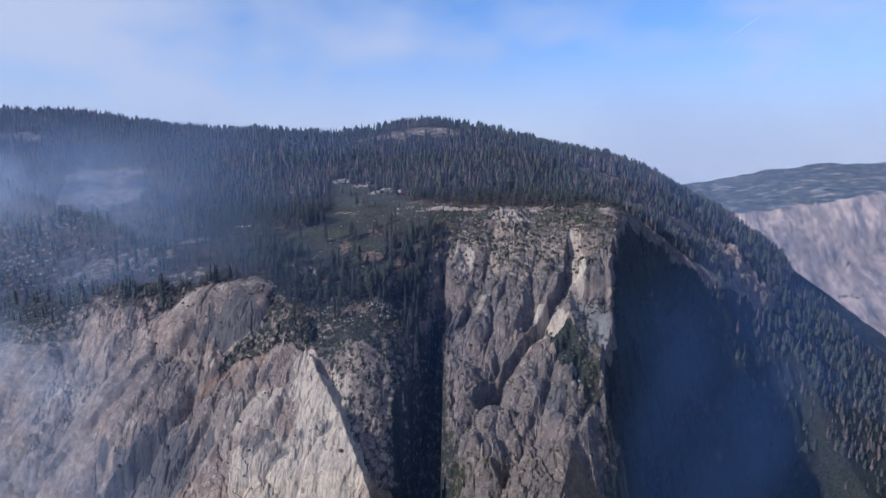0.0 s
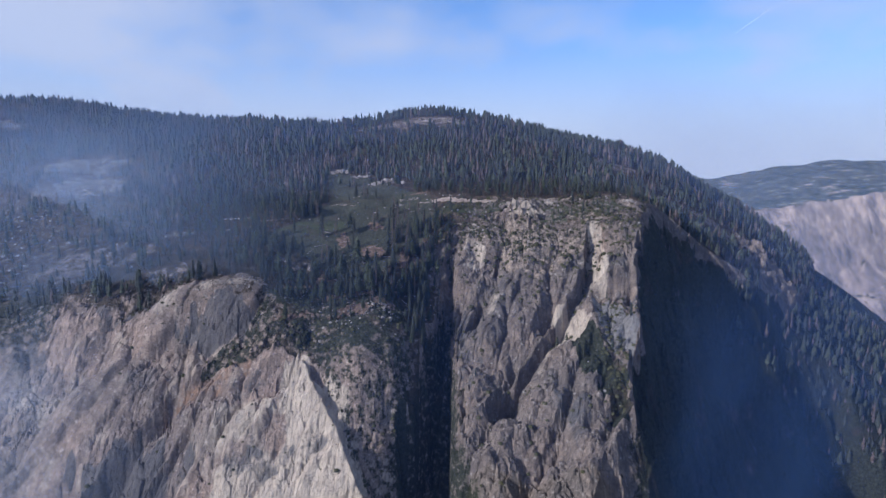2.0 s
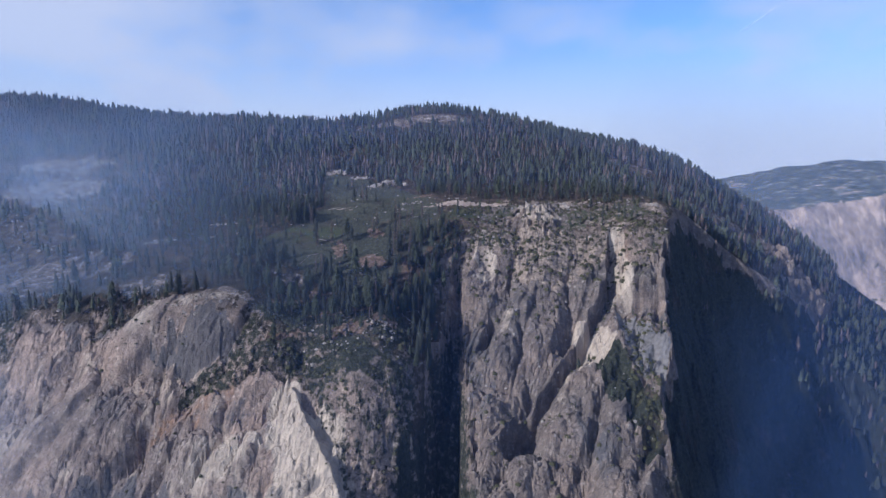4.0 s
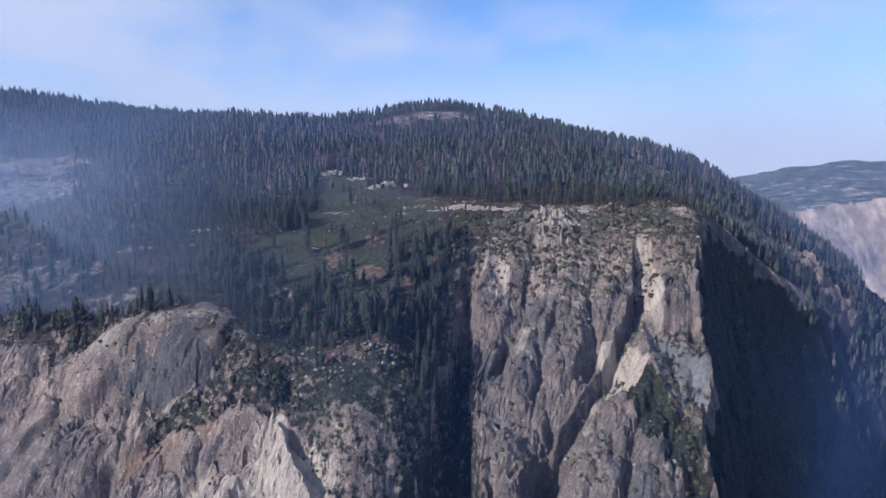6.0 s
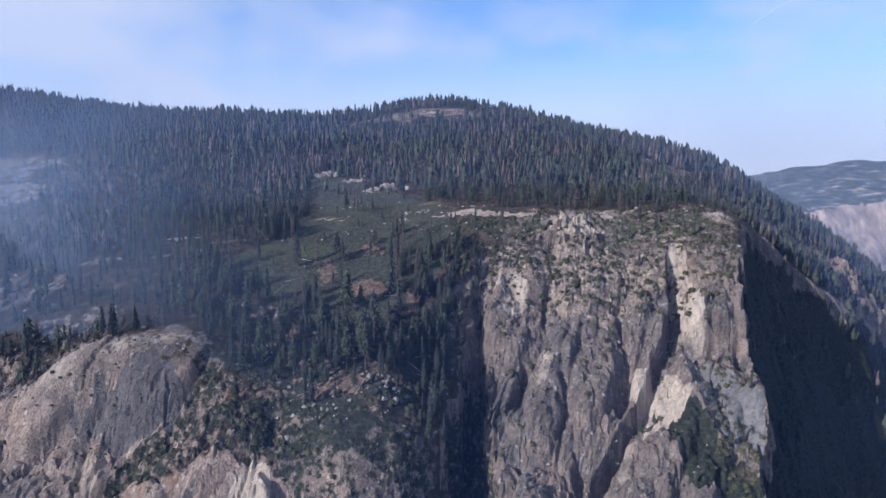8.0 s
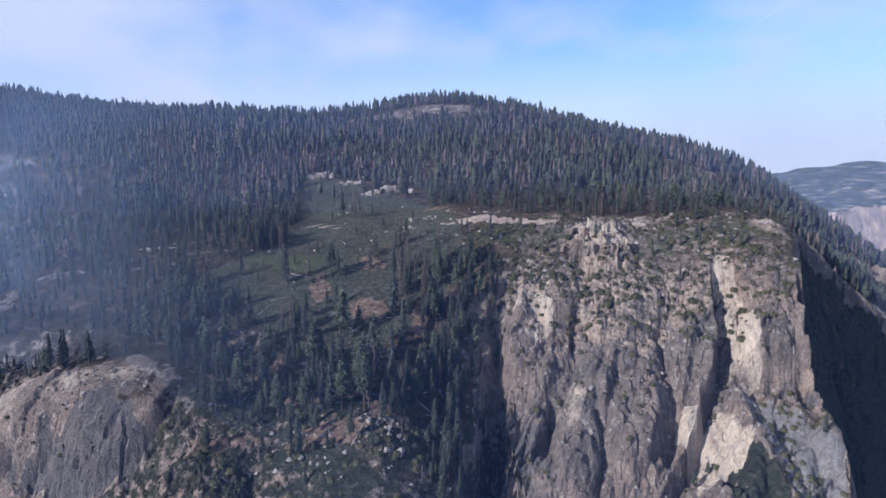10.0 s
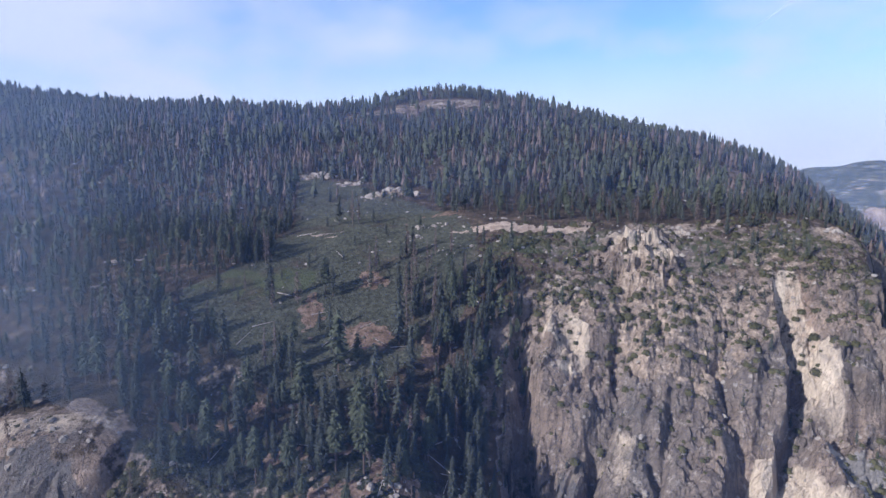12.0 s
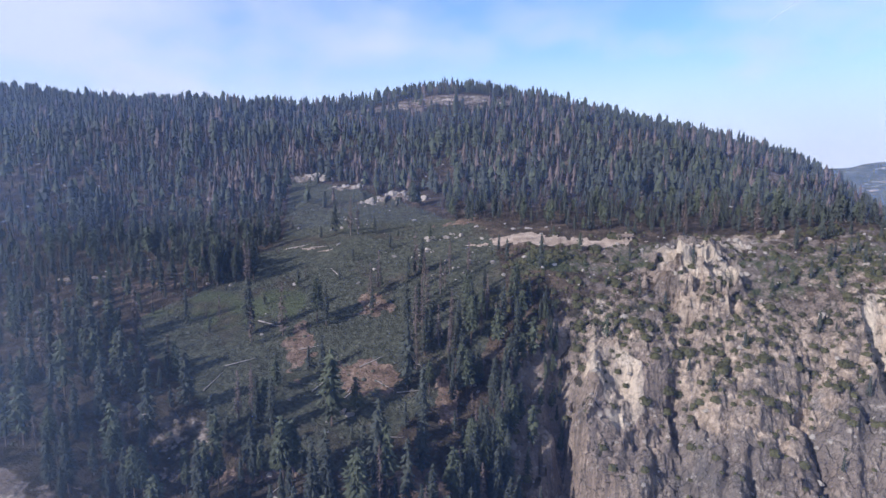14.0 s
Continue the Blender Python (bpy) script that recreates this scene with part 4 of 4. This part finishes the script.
def plant(protos, name, x, y, z, size, turn):
    m = Matrix.Translation((x, y, z)) @ Matrix.Rotation(turn, 4, "Z") @ Matrix.Scale(size, 4)
    pool = protos.setdefault(name, [])
    if len(pool) < 7:
        pool.append(make_tree(name))
        pool[-1].matrix_basis = m
    else:
        copy = copy_thing(pool[rng.randrange(7)], Matrix())
        copy.matrix_basis = m


# trees that stand out on the meadow: kind, plan, height
FIXED_TREES = [("fir", -148, 715, 30), ("pine", -117, 724, 24), ("fir", -112, 722, 20), ("dead", -88, 744, 24), ("dead", -92, 741, 20), ("dead", -113, 812, 26), ("dead", -109, 816, 22),
               ("fir", -60, 714, 19), ("fir", -66, 725, 22), ("dead", -56, 712, 21), ("dead", -64, 719, 23), ("fir", -47, 710, 20), ("fir", -124, 667, 25), ("fir", -131, 670, 22), ("dead", -134, 673, 24), ("dead", -139, 671, 22)]
for k in range(34):
    FIXED_TREES.append((("fir", "fir", "pine", "dead")[k % 4], -196 + 26 * rng.random() + k * 0.4, 756 + 18 * rng.random(), 16 + 9 * rng.random()))
for k in range(34):
    FIXED_TREES.append((("fir", "fir", "fir", "pine", "dead")[k % 5], -72 + 52 * (k / 34) + 8 * rng.random(), 600 + 95 * (k / 34) + 18 * rng.random(), 17 + 11 * rng.random()))
for k in range(28):
    FIXED_TREES.append(("pine" if k % 6 == 5 else "fir", -50 + 34 * rng.random(), 640 + 92 * rng.random(), 15 + 12 * rng.random()))
for k in range(24):
    FIXED_TREES.append(("fir" if k % 4 else "pine", -6 + 10 * rng.random(), 690 + 1.8 * k, 7 + 6 * rng.random()))
for k in range(34):
    FIXED_TREES.append(("fir", -36 + 10 * rng.random() + 0.15 * k, 596 + 3.1 * k, 20 + 9 * rng.random()))
for k in range(44):
    FIXED_TREES.append(("dead" if k % 5 < 3 else "fir" if k % 5 < 4 else "pine", -72 + 60 * rng.random(), 690 + 72 * rng.random(), 13 + 11 * rng.random()))
plant_forest()

# ---- shrubs, boulders, logs ----


def leafy_clump(leaves=40, flat=0.8):
    """A low shrub one metre across the half: small leaf clusters over a rounded mound."""
    co, tri = [(0, 0, flat * 0.86)], []
    for k, (up, rr) in enumerate(((0.62, 0.55), (0.0, 0.86))):
        for j in range(7):
            a, r = 0.9 * (j + 0.4 * k), rr * (0.8 + 0.35 * rng.random())
            co.append((r * math.cos(a), r * math.sin(a), flat * up * (0.8 + 0.4 * rng.random()) - 0.15 * k))
    for j in range(7):
        q = (j + 1) % 7
        tri += [(0, 1 + j, 1 + q), (1 + j, 8 + j, 8 + q), (1 + j, 8 + q, 1 + q)]
    for _ in range(leaves):
        a, up = rng.random() * 6.283, rng.random() ** 0.8
        r = math.sqrt(1 - 0.85 * up * up) * (0.82 + 0.25 * rng.random())
        c = Vector((r * math.cos(a), r * math.sin(a), flat * up * (0.9 + 0.25 * rng.random())))
        n = Vector((c.x + 0.5 * (rng.random() - 0.5), c.y + 0.5 * (rng.random() - 0.5), c.z * 1.2 + 0.25)).normalized()
        t = n.orthogonal().normalized()
        b = n.cross(t)
        w = 0.13 + 0.11 * rng.random()
        i, a0 = len(co), rng.random() * 6.28
        for j in range(3):
            g = a0 + 2.094 * j
            co.append(tuple(c + w * (math.cos(g) * t + math.sin(g) * b)))
        tri.append((i, i + 1, i + 2))
    return np.array(co), np.array(tri)


def boulder(detail=2, rough=0.4):
    bm = bmesh.new()
    bmesh.ops.create_icosphere(bm, subdivisions=detail, radius=1.0)
    off = Vector((rng.random() * 50, rng.random() * 50, rng.random() * 50))
    cuts = [(Vector((rng.uniform(-1, 1), rng.uniform(-1, 1), rng.uniform(-0.3, 1))).normalized(), 0.42 + 0.35 * rng.random()) for _ in range(11)]
    sx, sy, sz = 0.75 + 0.5 * rng.random(), 0.75 + 0.4 * rng.random(), 0.55 + 0.3 * rng.random()
    for v in bm.verts:
        p = v.co.copy()
        for n, k in cuts:
            over = p.dot(n) - k
            if over > 0:
                p -= n * over
        p *= 1 + rough * noise.noise(p * 1.7 + off)
        v.co = Vector((p.x * sx, p.y * sy, p.z * sz))
    co = np.array([v.co[:] for v in bm.verts])
    tri = np.array([[v.index for v in f.verts] for f in bm.faces])
    bm.free()
    return co, tri


def scatter_shrubs():
    shapes = [leafy_clump() for _ in range(9)]
    small = [leafy_clump(8, 0.42) for _ in range(9)]
    # mounds on the ledges of the buttress
    x, y = scatter(-30, 260, 480, 792, 3.6)
    z, d, d2, dg, half = land(x, y)
    slope = steepness(x, y, z)
    upper = smooth(y, 640, 720)
    keep = (d2 < -3) & (np.abs(dg) > half * 0.7) & (y < wood_front(x, y) + 4) & (slope < 1.9)
    keep &= rs.rand(len(x)) < (0.17 + 0.5 * upper) * smooth(fbm(x, y, 26, 3, 130), -0.5, 0.2) + 0.22 * in_polygon(x, y, SAND_FAN)
    for o in SCARS:
        keep &= blob(x, y, *o) < 0.3
    for o in OUTCROPS:
        keep &= (blob(x, y, *o) < 0.5) | (rs.rand(len(x)) < 0.15)
    # thicket on the lower arete and top of the crag
    x2, y2 = scatter(100, 200, 540, 650, 3.6)
    z2, _, e2, _, _ = land(x2, y2)
    k2 = (e2 < -1) & (e2 > -30) & (rs.rand(len(x2)) < 0.8 * smooth(fbm(x2, y2, 22, 2, 133), -0.2, 0.2))
    x3, y3 = scatter(-330, -45, 500, 640, 4.0)
    z3, e3, _, g3, h3 = land(x3, y3)
    k3 = (np.abs(g3) > h3 - 2) & (rs.rand(len(x3)) < np.where(x3 > -105, 0.36, 0.58) * in_polygon(x3, y3, BENCH) * smooth(fbm(x3, y3, 20, 3, 136), -0.5, 0.15) + 0.02)
    P = np.concatenate([np.stack([x, y, z], 1)[keep], np.stack([x2, y2, z2], 1)[k2], np.stack([x3, y3, z3], 1)[k3]])
    rows = np.column_stack([P - (0, 0, 0.2), 1.1 + 1.9 * rs.rand(len(P)) ** 1.8, rs.rand(len(P)) * 6.28])
    ob = new("shrubs", spread("shrubs", shapes, rows, M_BUSH))
    tagged(ob, "rounded olive-green shrubs on granite ledges", "shrubs", kind="stuff")
    # low brush of the meadow
    x, y = scatter(-330, 0, 590, 960, 3.4)
    z = land(x, y)[0]
    keep = (rs.rand(len(x)) < np.where(in_polygon(x, y, MEADOW), 0.62, 0.22) * smooth(fbm(x, y, 40, 3, 140), -0.6, 0.2))
    for o in SCARS:
        keep &= blob(x, y, *o) < 0.3
    keep &= (blob(x, y, *LUSH) < 0.4) | (rs.rand(len(x)) < 0.15)
    rows = np.column_stack([x, y, z, 0.7 + 1.0 * rs.rand(len(x)) ** 2, rs.rand(len(x)) * 6.28])[keep]
    ob = new("brush", spread("brush", small, rows, M_BRUSH))
    tagged(ob, "low grey-green brush covering the burnt meadow", "brush", kind="stuff")


M_BRUSH = make_foliage("brush_leaves", (0.030, 0.031, 0.025), (0.096, 0.095, 0.073))


def scatter_boulders():
    protos = []
    count = 0
    for cx, cy, rx, ry, n, size in BOULDER_FIELDS:
        for _ in range(n):
            a, r = rng.random() * 6.283, rng.random() ** 0.6
            x, y = cx + rx * r * math.cos(a), cy + ry * r * math.sin(a)
            s = size * (0.3 + 0.75 * rng.random() ** 2)
            z = float(height_at(x, y)[0])
            m = Matrix.Translation((x, y, z + 0.12 * s)) @ Matrix.Rotation(rng.random() * 6.28, 4, "Z") @ Matrix.Scale(s, 4)
            if len(protos) < 12:
                ob = tagged(new("boulder", tri_mesh("boulder", *boulder(2), M_ROCK, False)), "pale weathered granite boulder half sunk in the slope", "boulder", "boulders on the slope")
                protos.append(ob)
            else:
                ob = copy_thing(protos[rng.randrange(12)], Matrix())
            ob.matrix_basis = m
            count += 1
    shapes = [boulder(1) for _ in range(10)]
    x, y = scatter(-720, 230, 560, 1010, 6.0)
    z, d, d2, dg, half = land(x, y)
    west = smooth(-x, 330, 430)
    chance = 0.025 + 0.30 * west * smooth(fbm(x, y, 60, 3, 150), -0.1, 0.35) + 0.25 * (x > -40) * (y < wood_front(x, y)) * (x < 230)
    chance = chance + 0.45 * (x < -50) * (x > -330) * (y < 625) * smooth(fbm(x, y, 25, 2, 152), -0.2, 0.3)
    for o in OUTCROPS:
        chance = chance + 0.4 * blob(x, y, *o)
    keep = (rs.rand(len(x)) < chance) & (d2 < -4) & (crag_bare(x, y, d) < 0.3) & (np.abs(dg) > half)
    rows = np.column_stack([x, y, z - 0.1, 0.7 + 2.0 * rs.rand(len(x)) ** 2 + 1.2 * west * rs.rand(len(x)), rs.rand(len(x)) * 6.28])[keep]
    tagged(new("scree", spread("scree", shapes, rows, M_ROCK)), "scattered pale granite stones across the slope", "stones", kind="stuff")


# plan, spread, number and size of the groups of boulders
BOULDER_FIELDS = ((-92, 893, 28, 6, 34, 4.6), (-133, 930, 14, 4, 12, 4.0), (-172, 962, 20, 5, 18, 4.4), (-55, 799, 16, 6, 16, 3.0), (-67, 780, 10, 6, 9, 2.2), (-48, 762, 18, 10, 14, 1.8),
                  (-96, 679, 3, 2, 4, 2.4), (-120, 845, 20, 14, 12, 1.8), (96, 752, 18, 10, 18, 4.2), (118, 780, 22, 5, 14, 3.2), (74, 772, 10, 3, 6, 2.6), (216, 758, 8, 6, 8, 3.6),
                  (-70, 600, 14, 16, 20, 3.2), (-110, 590, 24, 14, 14, 2.6), (-150, 655, 60, 18, 14, 1.6), (-235, 622, 36, 9, 18, 3.2), (160, 770, 40, 6, 14, 2.2), (40, 745, 26, 14, 16, 2.0))
scatter_shrubs()
scatter_boulders()


def single_shrubs():
    protos = []
    x, y = rs.uniform(8, 215, 400), rs.uniform(685, 784, 400)
    _, _, d2, dg, half = land(x, y)
    keep = (d2 < -5) & (np.abs(dg) > half)
    for o in SCARS:
        keep &= blob(x, y, *o) < 0.3
    x, y = x[keep][:150], y[keep][:150]
    for px, py, pz in zip(x, y, height_at(x, y)):
        m = Matrix.Translation((px, py, pz - 0.3)) @ Matrix.Rotation(rng.random() * 6.28, 4, "Z") @ Matrix.Scale(1.7 + 2.0 * rng.random() ** 2, 4)
        if len(protos) < 8:
            ob = new("shrub", tri_mesh("shrub", *leafy_clump(130, 0.9), M_BUSH))
            protos.append(tagged(ob, "rounded olive-green shrub on bare granite", "shrub", "shrubs on the overlook"))
        else:
            ob = copy_thing(protos[rng.randrange(8)], Matrix())
        ob.matrix_basis = m


single_shrubs()


def fallen_log(x, y, length, turn):
    """A bleached trunk lying on the slope, tapered, with broken stubs."""
    co, tri = stem(rng, top=1.0, radius=0.02, sides=6, stubs=7)
    me = tri_mesh("fallen_log", co[:, [2, 0, 1]], tri, M_SNAG)
    ob = new("fallen_log", me)
    dx, dy = math.cos(turn), math.sin(turn)
    z0, z1 = height_at((x, x + dx * length), (y, y + dy * length))
    tilt = math.atan2(z1 - z0, length)
    ob.matrix_basis = Matrix.Translation((x, y, z0 + 0.4)) @ Matrix.Rotation(turn, 4, "Z") @ Matrix.Rotation(-tilt, 4, "Y") @ Matrix.Scale(length, 4)
    tagged(ob, "bleached fallen tree trunk lying on the meadow", "log", "fallen trunks")


for lx, ly, ll, lt in ((-112, 761, 12, 2.2), (-146, 725, 16, -0.35), (-122, 708, 11, 0.3), (-92, 700, 12, 0.5), (-84, 694, 10, -0.4), (-96, 688, 9, 1.1), (-74, 690, 11, 0.2), (-60, 700, 10, 2.6), (-150, 800, 14, 0.2), (-135, 798, 12, -0.1)):
    fallen_log(lx, ly, ll, lt)
for k in range(26):
    fallen_log(-170 + 140 * rng.random(), 590 + 110 * rng.random(), 7 + 8 * rng.random(), rng.random() * 3.14)

# ---- the overlook hut ----


def slab_mesh(name, size, material, at=(0, 0, 0), bevel=0.06):
    bm = bmesh.new()
    bmesh.ops.create_cube(bm, size=1.0)
    for v in bm.verts:
        v.co = Vector((v.co.x * size[0] + at[0], v.co.y * size[1] + at[1], v.co.z * size[2] + at[2]))
    bmesh.ops.bevel(bm, geom=bm.edges[:], offset=bevel, segments=1, affect="EDGES")
    me = bpy.data.meshes.new(name)
    bm.to_mesh(me)
    bm.free()
    me.materials.append(material)
    return me


def build_hut():
    stone = make_plain("hut_stone", (0.20, 0.16, 0.125), (0.42, 0.34, 0.27), 1.4, 0.9, 0.15)
    shake = make_plain("roof_shakes", (0.10, 0.075, 0.06), (0.24, 0.18, 0.145), 2.2, 0.9, 0.08)
    hut = new("stone_hut")
    x, y = 54.5, 783
    z = float(np.min(height_at((x - 6, x + 6, x - 6, x + 6), (y - 4, y - 4, y + 4, y + 4)))) - 0.2
    hut.matrix_basis = pose(x, y, z + 0.3, 0, 0, 4) @ Matrix.Scale(0.8, 4)
    for name, size, at in (("wall_back", (11.0, 0.6, 3.2), (0, 3.5, 1.6)), ("wall_side", (0.6, 6.4, 3.2), (-5.2, 0, 1.6)), ("wall_side", (0.6, 6.4, 3.2), (5.2, 0, 1.6)),
                           ("wall_front", (3.6, 0.6, 3.2), (-3.1, -3.5, 1.6)), ("wall_front", (1.9, 0.6, 3.2), (1.1, -3.5, 1.6)), ("wall_front", (1.5, 0.6, 3.2), (4.75, -3.5, 1.6)),
                           ("lintel", (11.0, 0.62, 0.7), (0, -3.5, 3.5)), ("floor_slab", (12.4, 8.6, 0.5), (0, 0, -0.1)), ("chimney", (1.3, 1.3, 2.6), (2.6, 1.6, 5.2))):
        mesh_part(name, slab_mesh(name, size, stone, at), hut)
    for side in (-1, 1):
        me = slab_mesh("roof", (12.8, 5.0, 0.3), shake)
        ob = mesh_part("roof", me, hut, "brown shake roof")
        ob.matrix_basis = pose(0, side * 2.25, 4.45, -side * 20, 0, 0)
    for side in (-1, 1):
        bm = bmesh.new()
        vs = [bm.verts.new((side * 5.2 + o, yy, zz)) for o in (-0.25, 0.25) for yy, zz in ((-3.7, 3.2), (3.7, 3.2), (0, 4.95))]
        bm.faces.new(vs[:3]), bm.faces.new(vs[5:2:-1])
        for a, b in ((0, 1), (1, 2), (2, 0)):
            bm.faces.new((vs[a], vs[a + 3], vs[b + 3], vs[b]))
        bmesh.ops.recalc_face_normals(bm, faces=bm.faces[:])
        me = bpy.data.meshes.new("gable")
        bm.to_mesh(me)
        bm.free()
        me.materials.append(stone)
        mesh_part("gable", me, hut)
    tagged(hut, "small brown stone hut with a shake roof on the overlook", "hut")


build_hut()

# ---- smoke and imitated haze ----


def make_smoke(name, colour, dense, size, fade_lo, fade_hi, patchy=1.0):
    """Thin smoke, also the tint of imitated haze: lit from both sides, clear where the drift is thin; fades between two
    heights.
    """
    n = Nodes(name)
    v = n.coords()
    drift = n.noise(n.coords((1 / size, 1 / size, 1.6 / size)), 1.0, 5, 0.55)
    cover = n.remap(drift, 0.5 - 0.28 * patchy, 0.5 + 0.25, 0.0 if patchy > 0.5 else 0.5, 1.0)
    sep = n.node("ShaderNodeSeparateXYZ", [(v, "Vector")])
    fade = n.node("ShaderNodeMapRange", [(sep.outputs["Z"], "Value")], From_Min=fade_lo, From_Max=fade_hi, To_Min=1.0, To_Max=0.0)
    fade.interpolation_type = "SMOOTHSTEP"
    alpha = n.math("MULTIPLY", n.math("MULTIPLY", cover, fade.outputs[0]), n.math("MULTIPLY", n.attr("thick"), dense))
    dif = n.node("ShaderNodeBsdfDiffuse", Color=(*colour, 1))
    tra = n.node("ShaderNodeBsdfTranslucent", Color=(*colour, 1))
    both = n.node("ShaderNodeMixShader", Fac=0.5)
    n.link(dif.outputs[0], both.inputs[1])
    n.link(tra.outputs[0], both.inputs[2])
    clear = n.nt.nodes.new("ShaderNodeBsdfTransparent")
    mix = n.node("ShaderNodeMixShader", [(alpha, "Fac")])
    n.link(clear.outputs[0], mix.inputs[1])
    n.link(both.outputs[0], mix.inputs[2])
    n.nt.nodes.remove(n.bsdf)
    n.link(mix.outputs[0], n.out.inputs["Surface"])
    return n.mat


def smoke_bank(line, z0, z1, material, label, ends=(0.25, 0.25), step=25):
    """A drifting bank of smoke and of imitated haze: a billowing sheet along a line on the plan, thin at its ends and
    top.
    """
    pts = []
    for (ax, ay), (bx, by) in zip(line, line[1:]):
        k = max(2, int(math.hypot(bx - ax, by - ay) / step))
        pts += [(ax + (bx - ax) * i / k, ay + (by - ay) * i / k) for i in range(k)]
    pts = np.array(pts + [line[-1]])
    zs = np.linspace(z0, z1, max(3, int((z1 - z0) / step)))
    n, k = len(pts), len(zs)
    U, Z = np.meshgrid(np.linspace(0, 1, n), zs)
    X, Y = np.tile(pts[:, 0], (k, 1)), np.tile(pts[:, 1], (k, 1))
    Y = Y + 14 * fbm(X * 1.0, Z * 1.0, 160, 2, 400)
    co = np.stack([X, Y, Z], -1).reshape(-1, 3)
    i = np.arange((n - 1) * (k - 1))
    a = (i // (n - 1)) * n + i % (n - 1)
    me = mesh_from("smoke", co, np.stack([a, a + 1, a + n + 1, a + n], 1), material)
    thick = smooth(U.ravel(), 0, ends[0] + 1e-6) * smooth(1 - U.ravel(), 0, ends[1] + 1e-6)
    mask(me, "thick", thick)
    tagged(new("smoke", me), label, "smoke", kind="stuff")


SMOKE_W = make_smoke("smoke_west", (0.40, 0.49, 0.66), 0.60, 130, 20, 130, 0.6)
SMOKE_W2 = make_smoke("smoke_slope", (0.38, 0.48, 0.65), 0.36, 130, 20, 130)
# thin smoke, its blue also put over the cove as shade tint
SMOKE_TINT_E = make_smoke("smoke_tint_east", (0.17, 0.30, 0.60), 0.42, 170, -140, 0, 0.3)
# tinted sheets imitate the haze of distance before the far rim
HAZE_TINT_FAR = make_smoke("far_haze", (0.38, 0.48, 0.70), 0.19, 900, 60, 420, 0.2)
smoke_bank(((-190, 440), (-350, 475), (-560, 590), (-900, 760)), -520, 140, SMOKE_W, "blue-grey wildfire smoke drifting before the western cliff", (0.35, 0.1))
smoke_bank(((-250, 660), (-520, 850), (-900, 1060)), -160, 160, SMOKE_W2, "thin blue-grey smoke hanging over the western slope", (0.3, 0.1))
smoke_bank(((140, 460), (430, 640), (600, 740)), -620, -20, SMOKE_TINT_E, "blue smoke sheet that also tints the cove's shade blue", (0.15, 0.5))
# blue see-through sheet imitates air haze and lifts the darks
HAZE_TINT = make_smoke("haze", (0.13, 0.26, 0.68), 0.07, 260, 150, 330, 0.3)
smoke_bank(((-900, 560), (-300, 500), (300, 500), (900, 700)), -500, 340, HAZE_TINT, "faint blue sheet imitating haze before the promontory", (0.05, 0.05), 40)
# the same haze tint, laid twice over the forest for distance
HAZE_TINT_BACK = make_smoke("haze_back", (0.25, 0.36, 0.70), 0.095, 260, 150, 330, 0.3)
SMOKE_NEAR = make_smoke("smoke_near", (0.33, 0.45, 0.68), 0.30, 150, 40, 150, 0.5)
smoke_bank(((-80, 590), (-240, 645), (-420, 672), (-800, 690)), -330, 160, SMOKE_NEAR, "blue smoke drifting through the trees of the western slope", (0.35, 0.05))
smoke_bank(((-1250, 900), (-300, 840), (400, 860), (1100, 900)), -400, 340, HAZE_TINT_BACK, "faint blue sheet imitating haze over the forest", (0.05, 0.05), 40)
smoke_bank(((-1250, 1080), (500, 1080), (1200, 1050)), -400, 340, HAZE_TINT_BACK, "faint blue sheet imitating haze over the upper forest", (0.05, 0.05), 40)
smoke_bank(((400, 1750), (1500, 1700), (3000, 1600)), -780, 430, HAZE_TINT_FAR, "pale sheet imitating haze in the far valley", (0.05, 0.05), 90)
smoke_bank(((300, 2050), (1500, 2000), (3400, 1850)), -780, 430, HAZE_TINT_FAR, "pale sheet imitating haze before the distant rim", (0.05, 0.05), 90)


def contrail(a, b, breadth):
    """A thin streak of ice cloud high over the far valley, ragged along its edges and fading at both ends."""
    a, b = np.array(a, float), np.array(b, float)
    t = np.linspace(0, 1, 60)
    mid = a + (b - a) * t[:, None]
    side = np.cross(b - a, a - (0, 0, 50))
    side = side / np.linalg.norm(side) * breadth
    rows = []
    for k in (-1, -0.35, 0.35, 1):
        rows.append(mid + side * k * (0.5 + 0.5 * t[:, None]) * (1 + 0.5 * value_noise(t * 19 + 7 * k, t * 0, 410)[:, None]))
    i = np.arange(59 * 3)
    c = (i // 59) * 60 + i % 59
    me = mesh_from("contrail", np.concatenate(rows), np.stack([c, c + 1, c + 61, c + 60], 1), make_smoke("ice_cloud", (0.9, 0.9, 0.92), 0.2, 160, 9000, 9900, 0.4))
    ends = smooth(t, 0, 0.4) * smooth(1 - t, 0, 0.2)
    mask(me, "thick", np.concatenate([ends * k for k in (0, 1, 1, 0)]))
    tagged(new("contrail", me), "thin white aircraft contrail in the blue sky", "cloud", kind="stuff")


contrail((1854, 4089, 890), (2099, 3908, 1096), 11)
